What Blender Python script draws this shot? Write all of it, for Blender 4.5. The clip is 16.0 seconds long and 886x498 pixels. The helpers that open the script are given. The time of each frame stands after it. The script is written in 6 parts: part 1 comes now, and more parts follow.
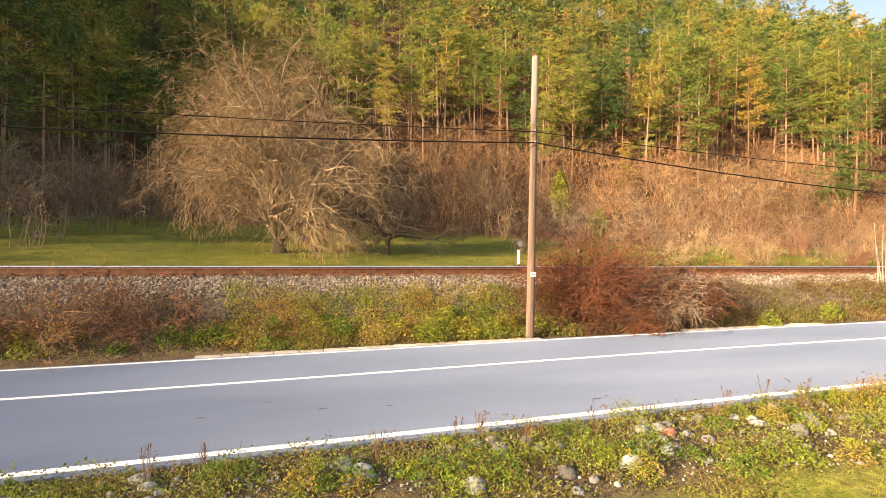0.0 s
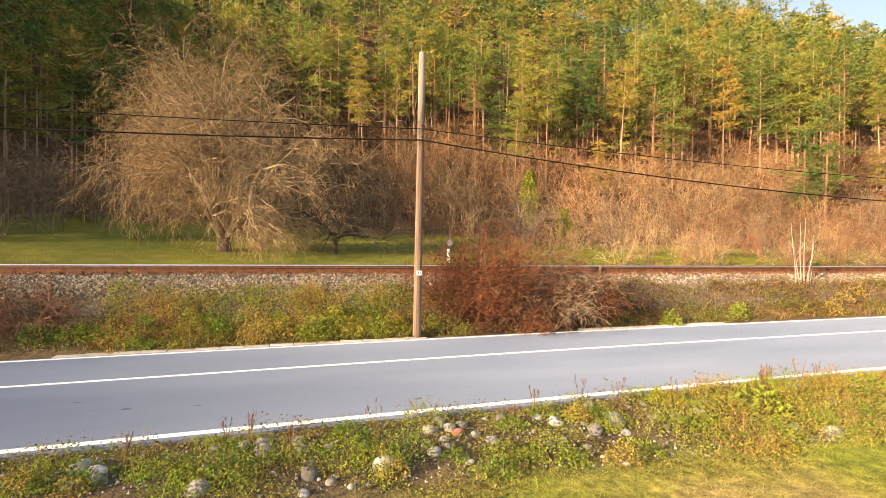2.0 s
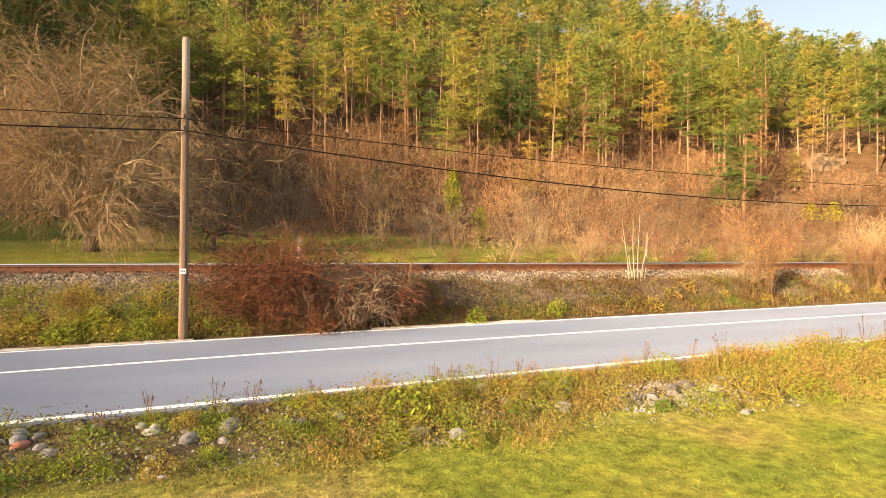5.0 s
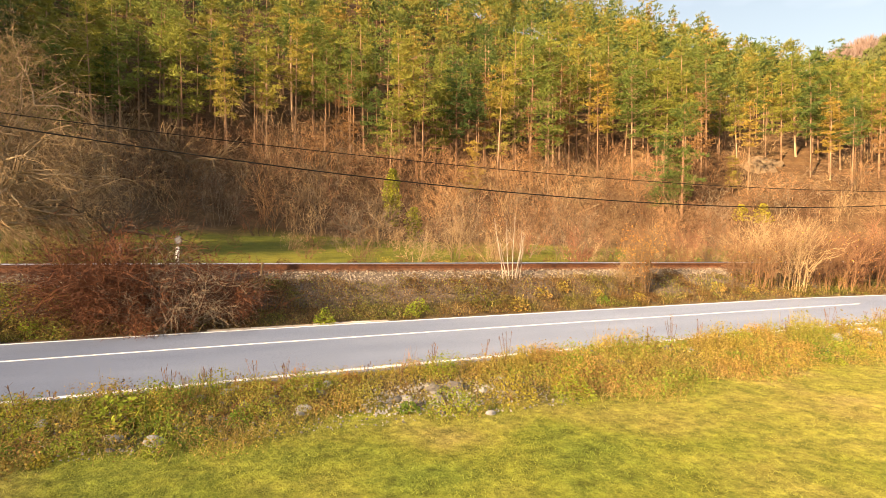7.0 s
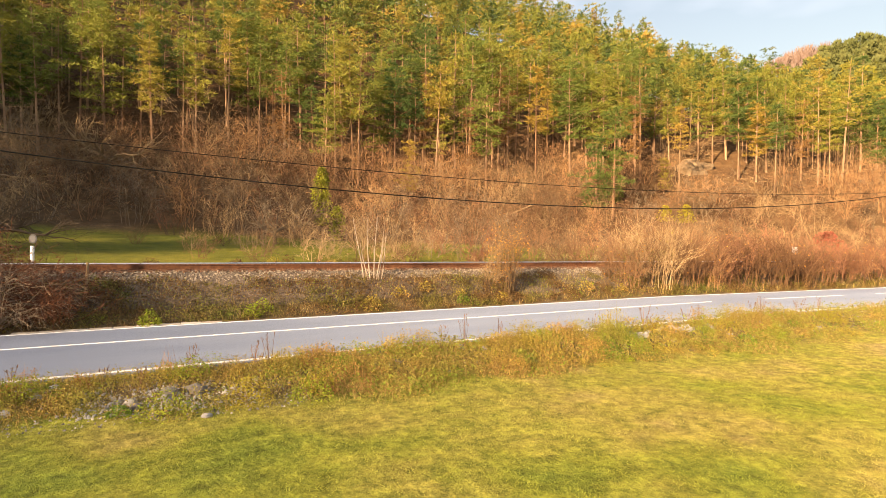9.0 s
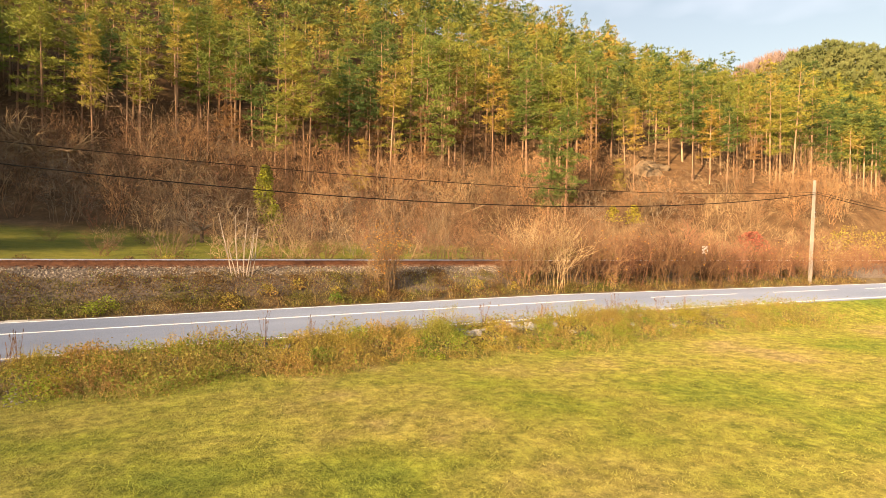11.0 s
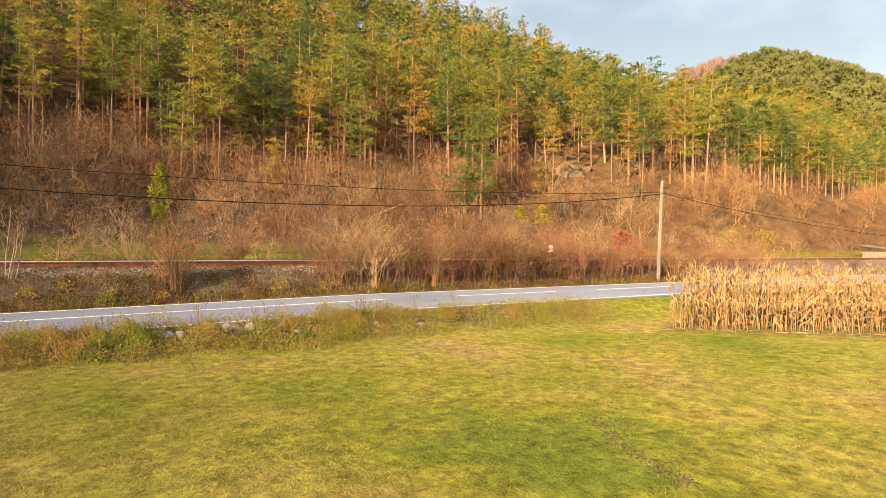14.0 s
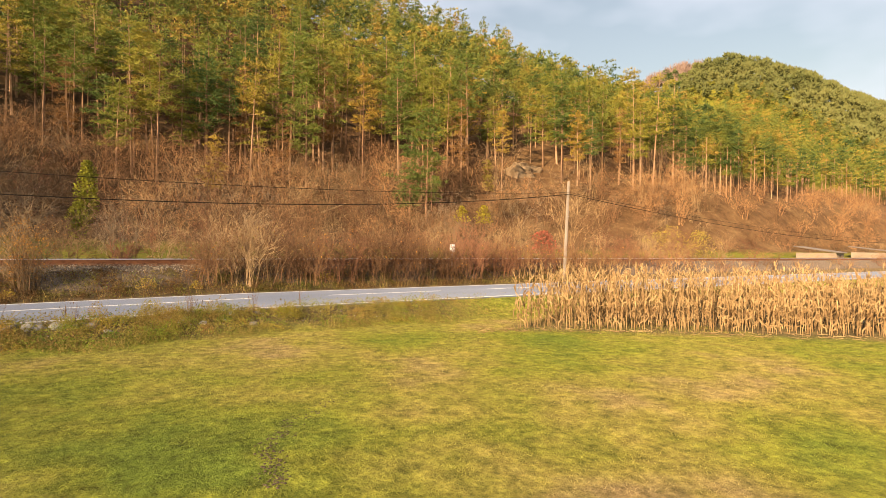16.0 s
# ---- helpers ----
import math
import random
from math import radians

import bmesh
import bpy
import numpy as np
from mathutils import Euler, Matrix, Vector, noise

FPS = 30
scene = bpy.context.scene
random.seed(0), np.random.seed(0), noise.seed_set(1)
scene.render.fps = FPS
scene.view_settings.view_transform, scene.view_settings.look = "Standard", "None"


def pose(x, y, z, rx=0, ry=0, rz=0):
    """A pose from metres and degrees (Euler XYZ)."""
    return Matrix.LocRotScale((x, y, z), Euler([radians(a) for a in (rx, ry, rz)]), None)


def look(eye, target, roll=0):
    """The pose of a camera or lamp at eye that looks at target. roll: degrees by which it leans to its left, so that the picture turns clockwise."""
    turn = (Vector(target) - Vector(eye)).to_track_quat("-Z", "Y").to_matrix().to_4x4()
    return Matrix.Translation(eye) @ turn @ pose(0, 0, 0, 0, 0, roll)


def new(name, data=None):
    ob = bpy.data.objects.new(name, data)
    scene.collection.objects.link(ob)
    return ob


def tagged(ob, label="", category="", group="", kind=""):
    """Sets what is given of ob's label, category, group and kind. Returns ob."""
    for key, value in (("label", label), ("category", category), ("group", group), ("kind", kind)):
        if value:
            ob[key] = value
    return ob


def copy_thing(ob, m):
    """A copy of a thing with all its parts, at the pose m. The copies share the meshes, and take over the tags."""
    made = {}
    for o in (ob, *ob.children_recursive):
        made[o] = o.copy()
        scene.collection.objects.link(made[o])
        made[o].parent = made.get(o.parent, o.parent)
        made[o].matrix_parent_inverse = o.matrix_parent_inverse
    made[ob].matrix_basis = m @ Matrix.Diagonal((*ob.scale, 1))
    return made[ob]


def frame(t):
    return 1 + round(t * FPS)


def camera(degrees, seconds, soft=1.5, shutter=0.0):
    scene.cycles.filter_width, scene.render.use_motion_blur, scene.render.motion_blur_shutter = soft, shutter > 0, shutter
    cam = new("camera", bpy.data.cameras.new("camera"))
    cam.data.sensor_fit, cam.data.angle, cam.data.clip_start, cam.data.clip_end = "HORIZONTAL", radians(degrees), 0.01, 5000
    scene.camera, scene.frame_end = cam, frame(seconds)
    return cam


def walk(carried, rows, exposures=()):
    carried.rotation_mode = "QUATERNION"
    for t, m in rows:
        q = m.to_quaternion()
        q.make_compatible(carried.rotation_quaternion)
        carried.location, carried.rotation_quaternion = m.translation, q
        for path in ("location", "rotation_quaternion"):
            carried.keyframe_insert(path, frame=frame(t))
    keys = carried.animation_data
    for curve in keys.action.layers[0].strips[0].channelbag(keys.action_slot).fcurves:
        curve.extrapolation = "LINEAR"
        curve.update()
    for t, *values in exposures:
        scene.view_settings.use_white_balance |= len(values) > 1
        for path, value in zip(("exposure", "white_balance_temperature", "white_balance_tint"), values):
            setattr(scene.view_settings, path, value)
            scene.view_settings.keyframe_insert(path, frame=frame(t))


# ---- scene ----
cam = camera(78.5, 16.0, 0.75)

PATH = [
    (0, (-1.987, 0.368, 2.773), (-1.499, 2.307, 2.745), 0.7),
    (0.5, (-1.262, 0.228, 2.761), (-0.779, 2.169, 2.733), 0.7),
    (1, (-0.52, 0.084, 2.758), (-0.04, 2.026, 2.73), 0.8),
    (1.5, (0.258, -0.069, 2.752), (0.749, 1.87, 2.726), 0.8),
    (2, (1.047, -0.238, 2.766), (1.554, 1.696, 2.738), 0.8),
    (2.5, (1.867, -0.386, 2.762), (2.386, 1.545, 2.734), 0.8),
    (3, (2.734, -0.519, 2.764), (3.268, 1.408, 2.736), 0.7),
    (3.5, (3.622, -0.642, 2.754), (4.181, 1.278, 2.725), 0.6),
    (4, (4.493, -0.776, 2.736), (5.077, 1.137, 2.708), 0.6),
    (4.2, (4.857, -0.847, 2.73), (5.449, 1.063, 2.703), 0.6),
    (6.3, (8.824, -1.783, 2.719), (9.502, 0.098, 2.693), 0.7),
    (6.5, (9.189, -1.899, 2.724), (9.878, -0.022, 2.699), 0.7),
    (7, (10.104, -2.239, 2.749), (10.826, -0.374, 2.724), 0.7),
    (7.5, (11.037, -2.577, 2.769), (11.791, -0.725, 2.744), 0.7),
    (8, (11.977, -2.976, 2.786), (12.757, -1.135, 2.76), 0.8),
    (8.5, (12.965, -3.39, 2.805), (13.774, -1.56, 2.778), 0.8),
    (9, (13.951, -3.828, 2.818), (14.793, -2.014, 2.792), 0.8),
    (9.2, (14.346, -3.994, 2.817), (15.203, -2.187, 2.79), 0.8),
    (11.3, (18.631, -5.551, 2.718), (19.539, -3.77, 2.697), 0.9),
    (11.5, (19.035, -5.729, 2.717), (19.949, -3.95, 2.697), 0.8),
    (12, (20.085, -6.216, 2.723), (21.017, -4.447, 2.704), 0.8),
    (12.5, (21.143, -6.746, 2.733), (22.106, -4.993, 2.714), 0.7),
    (13, (22.229, -7.361, 2.75), (23.215, -5.621, 2.732), 0.7),
    (13.5, (23.342, -8.007, 2.765), (24.341, -6.274, 2.748), 0.8),
    (14, (24.449, -8.653, 2.783), (25.465, -6.93, 2.765), 0.7),
    (14.5, (25.532, -9.272, 2.792), (26.569, -7.562, 2.774), 0.9),
    (15, (26.593, -9.895, 2.797), (27.646, -8.195, 2.78), 0.9),
    (15.5, (27.571, -10.465, 2.805), (28.64, -8.775, 2.789), 0.8),
    (16, (28.533, -11.017, 2.794), (29.622, -9.339, 2.778), 0.9),
]
walk(cam, [(t, look(*p)) for t, *p in PATH], [(0.0, 1.67, 6750, 18), (4.0, 1.71, 7250, 19), (8.5, 1.62, 7600, 21), (14.0, 1.40, 7400, 20), (16.0, 1.27, 7400, 20)])

# ---- light ----
SUN_FROM = Vector((-0.87, -0.40, 0.29)).normalized()
world = bpy.data.worlds.new("sky")
scene.world = world
world.use_nodes = True
wn = world.node_tree.nodes
sky = wn.new("ShaderNodeTexSky")
sky.sky_type = "NISHITA"
sky.sun_disc = False
sky.sun_elevation = math.asin(SUN_FROM.z)
sky.sun_rotation = math.atan2(SUN_FROM.x, SUN_FROM.y)
sky.air_density, sky.dust_density, sky.ozone_density = 1.6, 1.6, 2.0
wn["Background"].inputs["Strength"].default_value = 0.067
veil = wn.new("ShaderNodeMix")
veil.data_type = "RGBA"
cloud = wn.new("ShaderNodeTexNoise")
cloud.inputs["Scale"].default_value, cloud.inputs["Detail"].default_value, cloud.inputs["Roughness"].default_value = 2.6, 4.0, 0.5
spread = wn.new("ShaderNodeMapping")
spread.inputs["Scale"].default_value = (1.0, 1.0, 2.2)
thick = wn.new("ShaderNodeMapRange")
thick.inputs[1].default_value, thick.inputs[2].default_value, thick.inputs[3].default_value, thick.inputs[4].default_value = 0.36, 0.62, 0.18, 0.82
world.node_tree.links.new(wn.new("ShaderNodeTexCoord").outputs["Generated"], spread.inputs[0])
world.node_tree.links.new(spread.outputs[0], cloud.inputs["Vector"])
world.node_tree.links.new(cloud.outputs[0], thick.inputs[0])
world.node_tree.links.new(thick.outputs[0], veil.inputs[0])
veil.inputs[7].default_value = (5.5, 6.5, 7.8, 1)
world.node_tree.links.new(sky.outputs[0], veil.inputs[6])
world.node_tree.links.new(veil.outputs[2], wn["Background"].inputs["Color"])
sun = new("sun", bpy.data.lights.new("sun", "SUN"))
sun.data.energy, sun.data.angle, sun.data.color = 5.0, radians(0.8), (1.0, 0.81, 0.55)
sun.matrix_world = look((0, 0, 80), Vector((0, 0, 80)) - SUN_FROM)

# ---- materials ----
def ramp_node(nt, fac, stops):
    r = nt.nodes.new("ShaderNodeValToRGB")
    els = r.color_ramp.elements
    while len(els) < len(stops):
        els.new(0.5)
    for e, (p, c) in zip(els, stops):
        e.position, e.color = p, (*c, 1)
    nt.links.new(fac, r.inputs[0])
    return r.outputs[0]


def noise_node(nt, scale, detail=3.0, rough=0.55, stretch=None, shift=None):
    tc = nt.nodes.new("ShaderNodeTexCoord")
    n = nt.nodes.new("ShaderNodeTexNoise")
    n.inputs["Scale"].default_value, n.inputs["Detail"].default_value = scale, detail
    n.inputs["Roughness"].default_value = rough
    src = tc.outputs["Object"]
    if stretch:
        m = nt.nodes.new("ShaderNodeMapping")
        m.inputs["Scale"].default_value = stretch
        nt.links.new(src, m.inputs[0])
        src = m.outputs[0]
    nt.links.new(src, n.inputs["Vector"])
    return n.outputs["Fac"]


def mix_node(nt, fac, a, b, mode="MIX"):
    m = nt.nodes.new("ShaderNodeMix")
    m.data_type, m.blend_type = "RGBA", mode
    for socket, value in ((m.inputs[0], fac), (m.inputs[6], a), (m.inputs[7], b)):
        if isinstance(value, (int, float)):
            socket.default_value = value
        elif isinstance(value, tuple):
            socket.default_value = (*value, 1)
        else:
            nt.links.new(value, socket)
    return m.outputs[2]


def material(name, stops, scale=1.0, fine=0.0, fine_amount=0.35, rough=0.9, metal=0.0, bump=0.0, bump_scale=None, matt=None,
             stretch=None, vary="", vary_amount=0.4, through_light=0.0, spec=0.3):
    """Noise-driven colour between stops, a finer speckle over it, bump, and a random lightness per object or island."""
    m = bpy.data.materials.new(name)
    m.use_nodes = True
    nt = m.node_tree
    p = nt.nodes["Principled BSDF"]
    col = ramp_node(nt, noise_node(nt, scale, 4, 0.6, stretch), stops)
    if fine:
        f = ramp_node(nt, noise_node(nt, fine, 2, 0.6, stretch), [(0.3, (0.35, 0.35, 0.35)), (0.7, (0.65, 0.65, 0.65))])
        col = mix_node(nt, fine_amount, col, f, "OVERLAY")
    if vary:
        if vary == "object":
            src = nt.nodes.new("ShaderNodeObjectInfo").outputs["Random"]
        else:
            src = nt.nodes.new("ShaderNodeNewGeometry").outputs["Random Per Island"]
        lo, hi = 0.5 - 0.5 * vary_amount, 0.5 + 0.5 * vary_amount
        v = ramp_node(nt, src, [(0.0, (lo * 1.08, lo, lo * 0.9)), (1.0, (hi * 0.96, hi, hi))])
        col = mix_node(nt, 1.0, col, v, "OVERLAY")
    nt.links.new(col, p.inputs["Base Color"])
    p.inputs["Roughness"].default_value, p.inputs["Metallic"].default_value = rough, metal
    p.inputs["Specular IOR Level"].default_value = spec
    p.inputs["Diffuse Roughness"].default_value = matt if matt is not None else 0.0 if metal > 0.5 else min(1.0, rough * 1.1)
    if bump:
        b = nt.nodes.new("ShaderNodeBump")
        b.inputs["Strength"].default_value, b.inputs["Distance"].default_value = bump, 0.05
        nt.links.new(noise_node(nt, bump_scale or fine or scale * 6, 4, 0.65, stretch), b.inputs["Height"])
        nt.links.new(b.outputs[0], p.inputs["Normal"])
    if through_light:
        t = nt.nodes.new("ShaderNodeBsdfTranslucent")
        nt.links.new(col, t.inputs[0])
        mx = nt.nodes.new("ShaderNodeMixShader")
        mx.inputs[0].default_value = through_light
        nt.links.new(p.outputs[0], mx.inputs[1])
        nt.links.new(t.outputs[0], mx.inputs[2])
        nt.links.new(mx.outputs[0], nt.nodes["Material Output"].inputs[0])
    return m


M_ASPHALT = material("asphalt", [(0.3, (0.098, 0.122, 0.172)), (0.7, (0.142, 0.17, 0.225))], 0.35, 45, 0.35, 0.5, matt=1.0, spec=0.4, bump=0.2, bump_scale=60,
                     stretch=(0.35, 1.6, 1))
M_LINE = material("road_paint", [(0.3, (0.5, 0.5, 0.49)), (0.65, (0.7, 0.7, 0.68))], 3.0, 40, 0.4, 0.6)
M_STAIN = material("tar_stain", [(0.3, (0.055, 0.05, 0.05)), (0.7, (0.09, 0.085, 0.085))], 4.0, rough=0.6)
M_CONCRETE = material("concrete", [(0.3, (0.22, 0.19, 0.155)), (0.7, (0.36, 0.325, 0.28))], 1.5, 30, 0.4, 0.9, bump=0.3, vary="object", vary_amount=0.2)
M_RUST = material("rusty_steel", [(0.3, (0.075, 0.03, 0.014)), (0.7, (0.17, 0.07, 0.032))], 6.0, 50, 0.4, 0.75, 0.25, bump=0.2)
M_RAILHEAD = material("polished_rail_head", [(0.3, (0.6, 0.6, 0.63)), (0.7, (0.8, 0.8, 0.82))], 4.0, rough=0.35, metal=1.0)
M_BALLAST = material("ballast_stone", [(0.3, (0.15, 0.115, 0.082)), (0.7, (0.30, 0.24, 0.18))], 2.0, 30, 0.3, 0.95, vary="island", vary_amount=0.7)
M_SOIL = material("dark_soil", [(0.3, (0.05, 0.035, 0.022)), (0.7, (0.11, 0.08, 0.05))], 4.0, 30, 0.4, 0.95, vary="island", vary_amount=0.4)
M_RUST_STONE = material("rust_stained_stone", [(0.3, (0.10, 0.048, 0.025)), (0.7, (0.20, 0.10, 0.055))], 2.0, 30, 0.3, 0.95, vary="island", vary_amount=0.5)
M_BALLAST_BED = material("ballast_bed", [(0.35, (0.07, 0.05, 0.035)), (0.65, (0.17, 0.13, 0.095))], 14.0, 40, 0.4, 0.95, bump=0.8, bump_scale=20)
M_POLE = material("weathered_pole_wood", [(0.3, (0.13, 0.082, 0.054)), (0.7, (0.27, 0.185, 0.128))], 3.0, 25, 0.5, 0.85, bump=0.5, bump_scale=14,
                  stretch=(6, 6, 0.25))
M_POLE_PALE = material("bleached_pole_wood", [(0.3, (0.22, 0.175, 0.14)), (0.7, (0.4, 0.335, 0.275))], 3.0, 25, 0.5, 0.85, bump=0.4, bump_scale=14, stretch=(6, 6, 0.25))
M_POLE_GREY = material("concrete_pole", [(0.3, (0.20, 0.165, 0.13)), (0.7, (0.31, 0.265, 0.215))], 1.2, 20, 0.3, 0.9, bump=0.2)
M_WHITE = material("white_enamel", [(0.3, (0.7, 0.7, 0.68)), (0.7, (0.82, 0.82, 0.8))], 5.0, 40, 0.2, 0.5)
M_DARK = material("dark_paint", [(0.3, (0.02, 0.02, 0.022)), (0.7, (0.05, 0.05, 0.05))], 5.0, rough=0.6)
M_WIRE = material("black_cable", [(0.3, (0.010, 0.009, 0.008)), (0.7, (0.022, 0.019, 0.017))], 2.0, rough=0.95, spec=0.05)
M_SLEEPER = material("oily_sleeper_wood", [(0.3, (0.06, 0.03, 0.016)), (0.7, (0.13, 0.065, 0.035))], 3.0, 20, 0.4, 0.9, bump=0.4, vary="object", vary_amount=0.4)
M_GALV = material("galvanised_steel", [(0.3, (0.3, 0.3, 0.31)), (0.7, (0.45, 0.45, 0.46))], 8.0, rough=0.5, metal=0.8)
M_COBBLE = material("river_cobble", [(0.3, (0.16, 0.15, 0.14)), (0.7, (0.30, 0.28, 0.26))], 5.0, 60, 0.35, 0.85, bump=0.3, vary="object", vary_amount=0.6)
M_GRAVEL = material("verge_gravel", [(0.3, (0.16, 0.14, 0.125)), (0.7, (0.33, 0.295, 0.265))], 3.0, 60, 0.3, 0.9, vary="island", vary_amount=0.7)
M_REDSTONE = material("red_stone", [(0.3, (0.3, 0.10, 0.07)), (0.7, (0.4, 0.16, 0.11))], 5.0, 60, 0.35, 0.85)
M_WALNUT = material("walnut_bark", [(0.3, (0.25, 0.17, 0.098)), (0.7, (0.43, 0.315, 0.19))], 1.2, 14, 0.5, 0.9, bump=0.5, bump_scale=8, vary="island", vary_amount=0.3)
M_WALNUT_TWIG = material("walnut_twigs", [(0.3, (0.23, 0.145, 0.072)), (0.7, (0.42, 0.285, 0.145))], 1.2, vary="island", vary_amount=0.3)
M_TWIG_TAN = material("tan_twigs", [(0.32, (0.13, 0.08, 0.04)), (0.68, (0.36, 0.24, 0.125))], 0.3, vary="object", vary_amount=0.5)
M_TWIG_BROWN = material("brown_twigs", [(0.32, (0.07, 0.034, 0.017)), (0.68, (0.28, 0.15, 0.072))], 0.25, vary="object", vary_amount=0.6)
M_TWIG_RUSSET = material("russet_twigs", [(0.3, (0.24, 0.125, 0.055)), (0.7, (0.40, 0.225, 0.105))], 0.7, 6, 0.4, 0.9, vary="island", vary_amount=0.3)
M_TWIG_RED = material("reddish_twigs", [(0.3, (0.11, 0.05, 0.03)), (0.7, (0.25, 0.115, 0.06))], 0.7, vary="object", vary_amount=0.35)
M_TWIG_GREY = material("grey_twigs", [(0.3, (0.12, 0.085, 0.055)), (0.7, (0.25, 0.18, 0.115))], 0.7, vary="object", vary_amount=0.4)
M_BRAMBLE = material("bramble_stems", [(0.3, (0.075, 0.03, 0.014)), (0.7, (0.23, 0.085, 0.034))], 0.9, vary="object", vary_amount=0.3)
M_GREY_PAINT = material("dull_grey_paint", [(0.3, (0.08, 0.08, 0.085)), (0.7, (0.15, 0.15, 0.155))], 6.0, 30, 0.3, 0.7)
M_FAR_BARE = material("far_bare_twigs", [(0.3, (0.2, 0.14, 0.12)), (0.7, (0.27, 0.195, 0.165))], 0.1, vary="island", vary_amount=0.2)
M_TWIG_PALE = material("pale_sapling_bark", [(0.3, (0.26, 0.205, 0.15)), (0.7, (0.42, 0.34, 0.26))], 2.0, 12, 0.3, 0.85)
M_BARK_PINE = material("pine_bark", [(0.3, (0.22, 0.125, 0.07)), (0.7, (0.44, 0.28, 0.17))], 1.0, 6, 0.5, 0.9, stretch=(3, 3, 0.5), vary="object", vary_amount=0.35)
def needle_material(name, per_tree, tone):
    """Pine green that shifts from tree to tree, from dark green to yellow-green, with a fine grain inside each crown."""
    m = bpy.data.materials.new(name)
    m.use_nodes = True
    nt = m.node_tree
    p = nt.nodes["Principled BSDF"]
    p.inputs["Roughness"].default_value, p.inputs["Specular IOR Level"].default_value = 0.7, 0.25
    src = nt.nodes.new("ShaderNodeObjectInfo").outputs["Random"] if per_tree else noise_node(nt, 0.2, 0.5, 0.5)
    lo, hi = (0.0, 1.0) if per_tree else (0.33, 0.67)
    at = lambda f: lo + (hi - lo) * f
    col = ramp_node(nt, src, [(at(0.0), (0.04 * tone, 0.068 * tone, 0.026)), (at(0.3), (0.085 * tone, 0.108 * tone, 0.032)), (at(0.55), (0.125 * tone, 0.132 * tone, 0.036)),
                              (at(0.85), (0.168 * tone, 0.152 * tone, 0.04)), (at(1.0), (0.215 * tone, 0.145 * tone, 0.045))])
    grain = ramp_node(nt, noise_node(nt, 0.9, 3, 0.65), [(0.3, (0.36, 0.38, 0.38)), (0.7, (0.62, 0.6, 0.58))])
    col = mix_node(nt, 0.7, col, grain, "OVERLAY")
    nt.links.new(col, p.inputs["Base Color"])
    t = nt.nodes.new("ShaderNodeBsdfTranslucent")
    nt.links.new(col, t.inputs[0])
    mx = nt.nodes.new("ShaderNodeMixShader")
    mx.inputs[0].default_value = 0.12
    nt.links.new(p.outputs[0], mx.inputs[1])
    nt.links.new(t.outputs[0], mx.inputs[2])
    nt.links.new(mx.outputs[0], nt.nodes["Material Output"].inputs[0])
    return m


M_NEEDLE = needle_material("pine_needles", True, 1.68)
M_NEEDLE_STUFF = needle_material("forest_needles", False, 1.5)
M_NEEDLE_BROWN = material("dry_needles", [(0.3, (0.17, 0.085, 0.03)), (0.7, (0.32, 0.17, 0.06))], 0.5, 3.0, 0.4, 0.8, vary="object", vary_amount=0.3, through_light=0.25)
# far needles: distance haze is put into the lighter base colour
M_FAR_NEEDLE = material("far_forest_haze_paled", [(0.3, (0.12, 0.14, 0.045)), (0.7, (0.19, 0.195, 0.065))], 0.03, 0.3, 0.3, 0.8, vary="island", vary_amount=0.15, through_light=0.2)
M_THUJA = material("thuja_leaves", [(0.3, (0.13, 0.16, 0.015)), (0.7, (0.31, 0.29, 0.028))], 0.8, 4, 0.4, 0.7, vary="island", vary_amount=0.5, through_light=0.25)
M_YELLOW_LEAF = material("yellow_leaves", [(0.3, (0.22, 0.18, 0.02)), (0.7, (0.37, 0.305, 0.035))], 1.0, vary="island", vary_amount=0.5, through_light=0.35)
M_ORANGE_LEAF = material("orange_leaves", [(0.3, (0.34, 0.13, 0.03)), (0.7, (0.52, 0.27, 0.05))], 1.0, vary="island", vary_amount=0.5, through_light=0.35)
M_RED_LEAF = material("red_brown_leaves", [(0.3, (0.20, 0.06, 0.025)), (0.7, (0.36, 0.13, 0.05))], 1.0, vary="island", vary_amount=0.5, through_light=0.3)
M_SCARLET_LEAF = material("scarlet_leaves", [(0.3, (0.27, 0.07, 0.045)), (0.7, (0.42, 0.13, 0.085))], 1.0, vary="island", vary_amount=0.4, through_light=0.3)
M_GREEN_LEAF = material("green_leaves", [(0.3, (0.07, 0.14, 0.015)), (0.7, (0.19, 0.26, 0.03))], 1.0, vary="island", vary_amount=0.5, through_light=0.35)
M_LIME_LEAF = material("lime_leaves", [(0.3, (0.15, 0.20, 0.02)), (0.7, (0.29, 0.31, 0.032))], 1.0, vary="island", vary_amount=0.5, through_light=0.35)
M_BLADE = material("grass_blades", [(0.35, (0.15, 0.195, 0.026)), (0.455, (0.23, 0.238, 0.033)), (0.56, (0.295, 0.256, 0.058)), (0.68, (0.335, 0.245, 0.11))], 0.16, 4.0, 1.0, 0.8,
                   vary="island", vary_amount=0.55, through_light=0.35)
M_DRYBLADE = material("dry_grass", [(0.3, (0.30, 0.19, 0.06)), (0.7, (0.50, 0.36, 0.13))], 0.5, vary="island", vary_amount=0.5, through_light=0.3)
M_WEED = material("weed_leaves", [(0.2, (0.12, 0.20, 0.022)), (0.42, (0.20, 0.25, 0.03)), (0.58, (0.21, 0.18, 0.04)), (0.75, (0.20, 0.10, 0.04)), (0.9, (0.28, 0.18, 0.07))], 0.9,
                  vary="island", vary_amount=0.45, through_light=0.3)
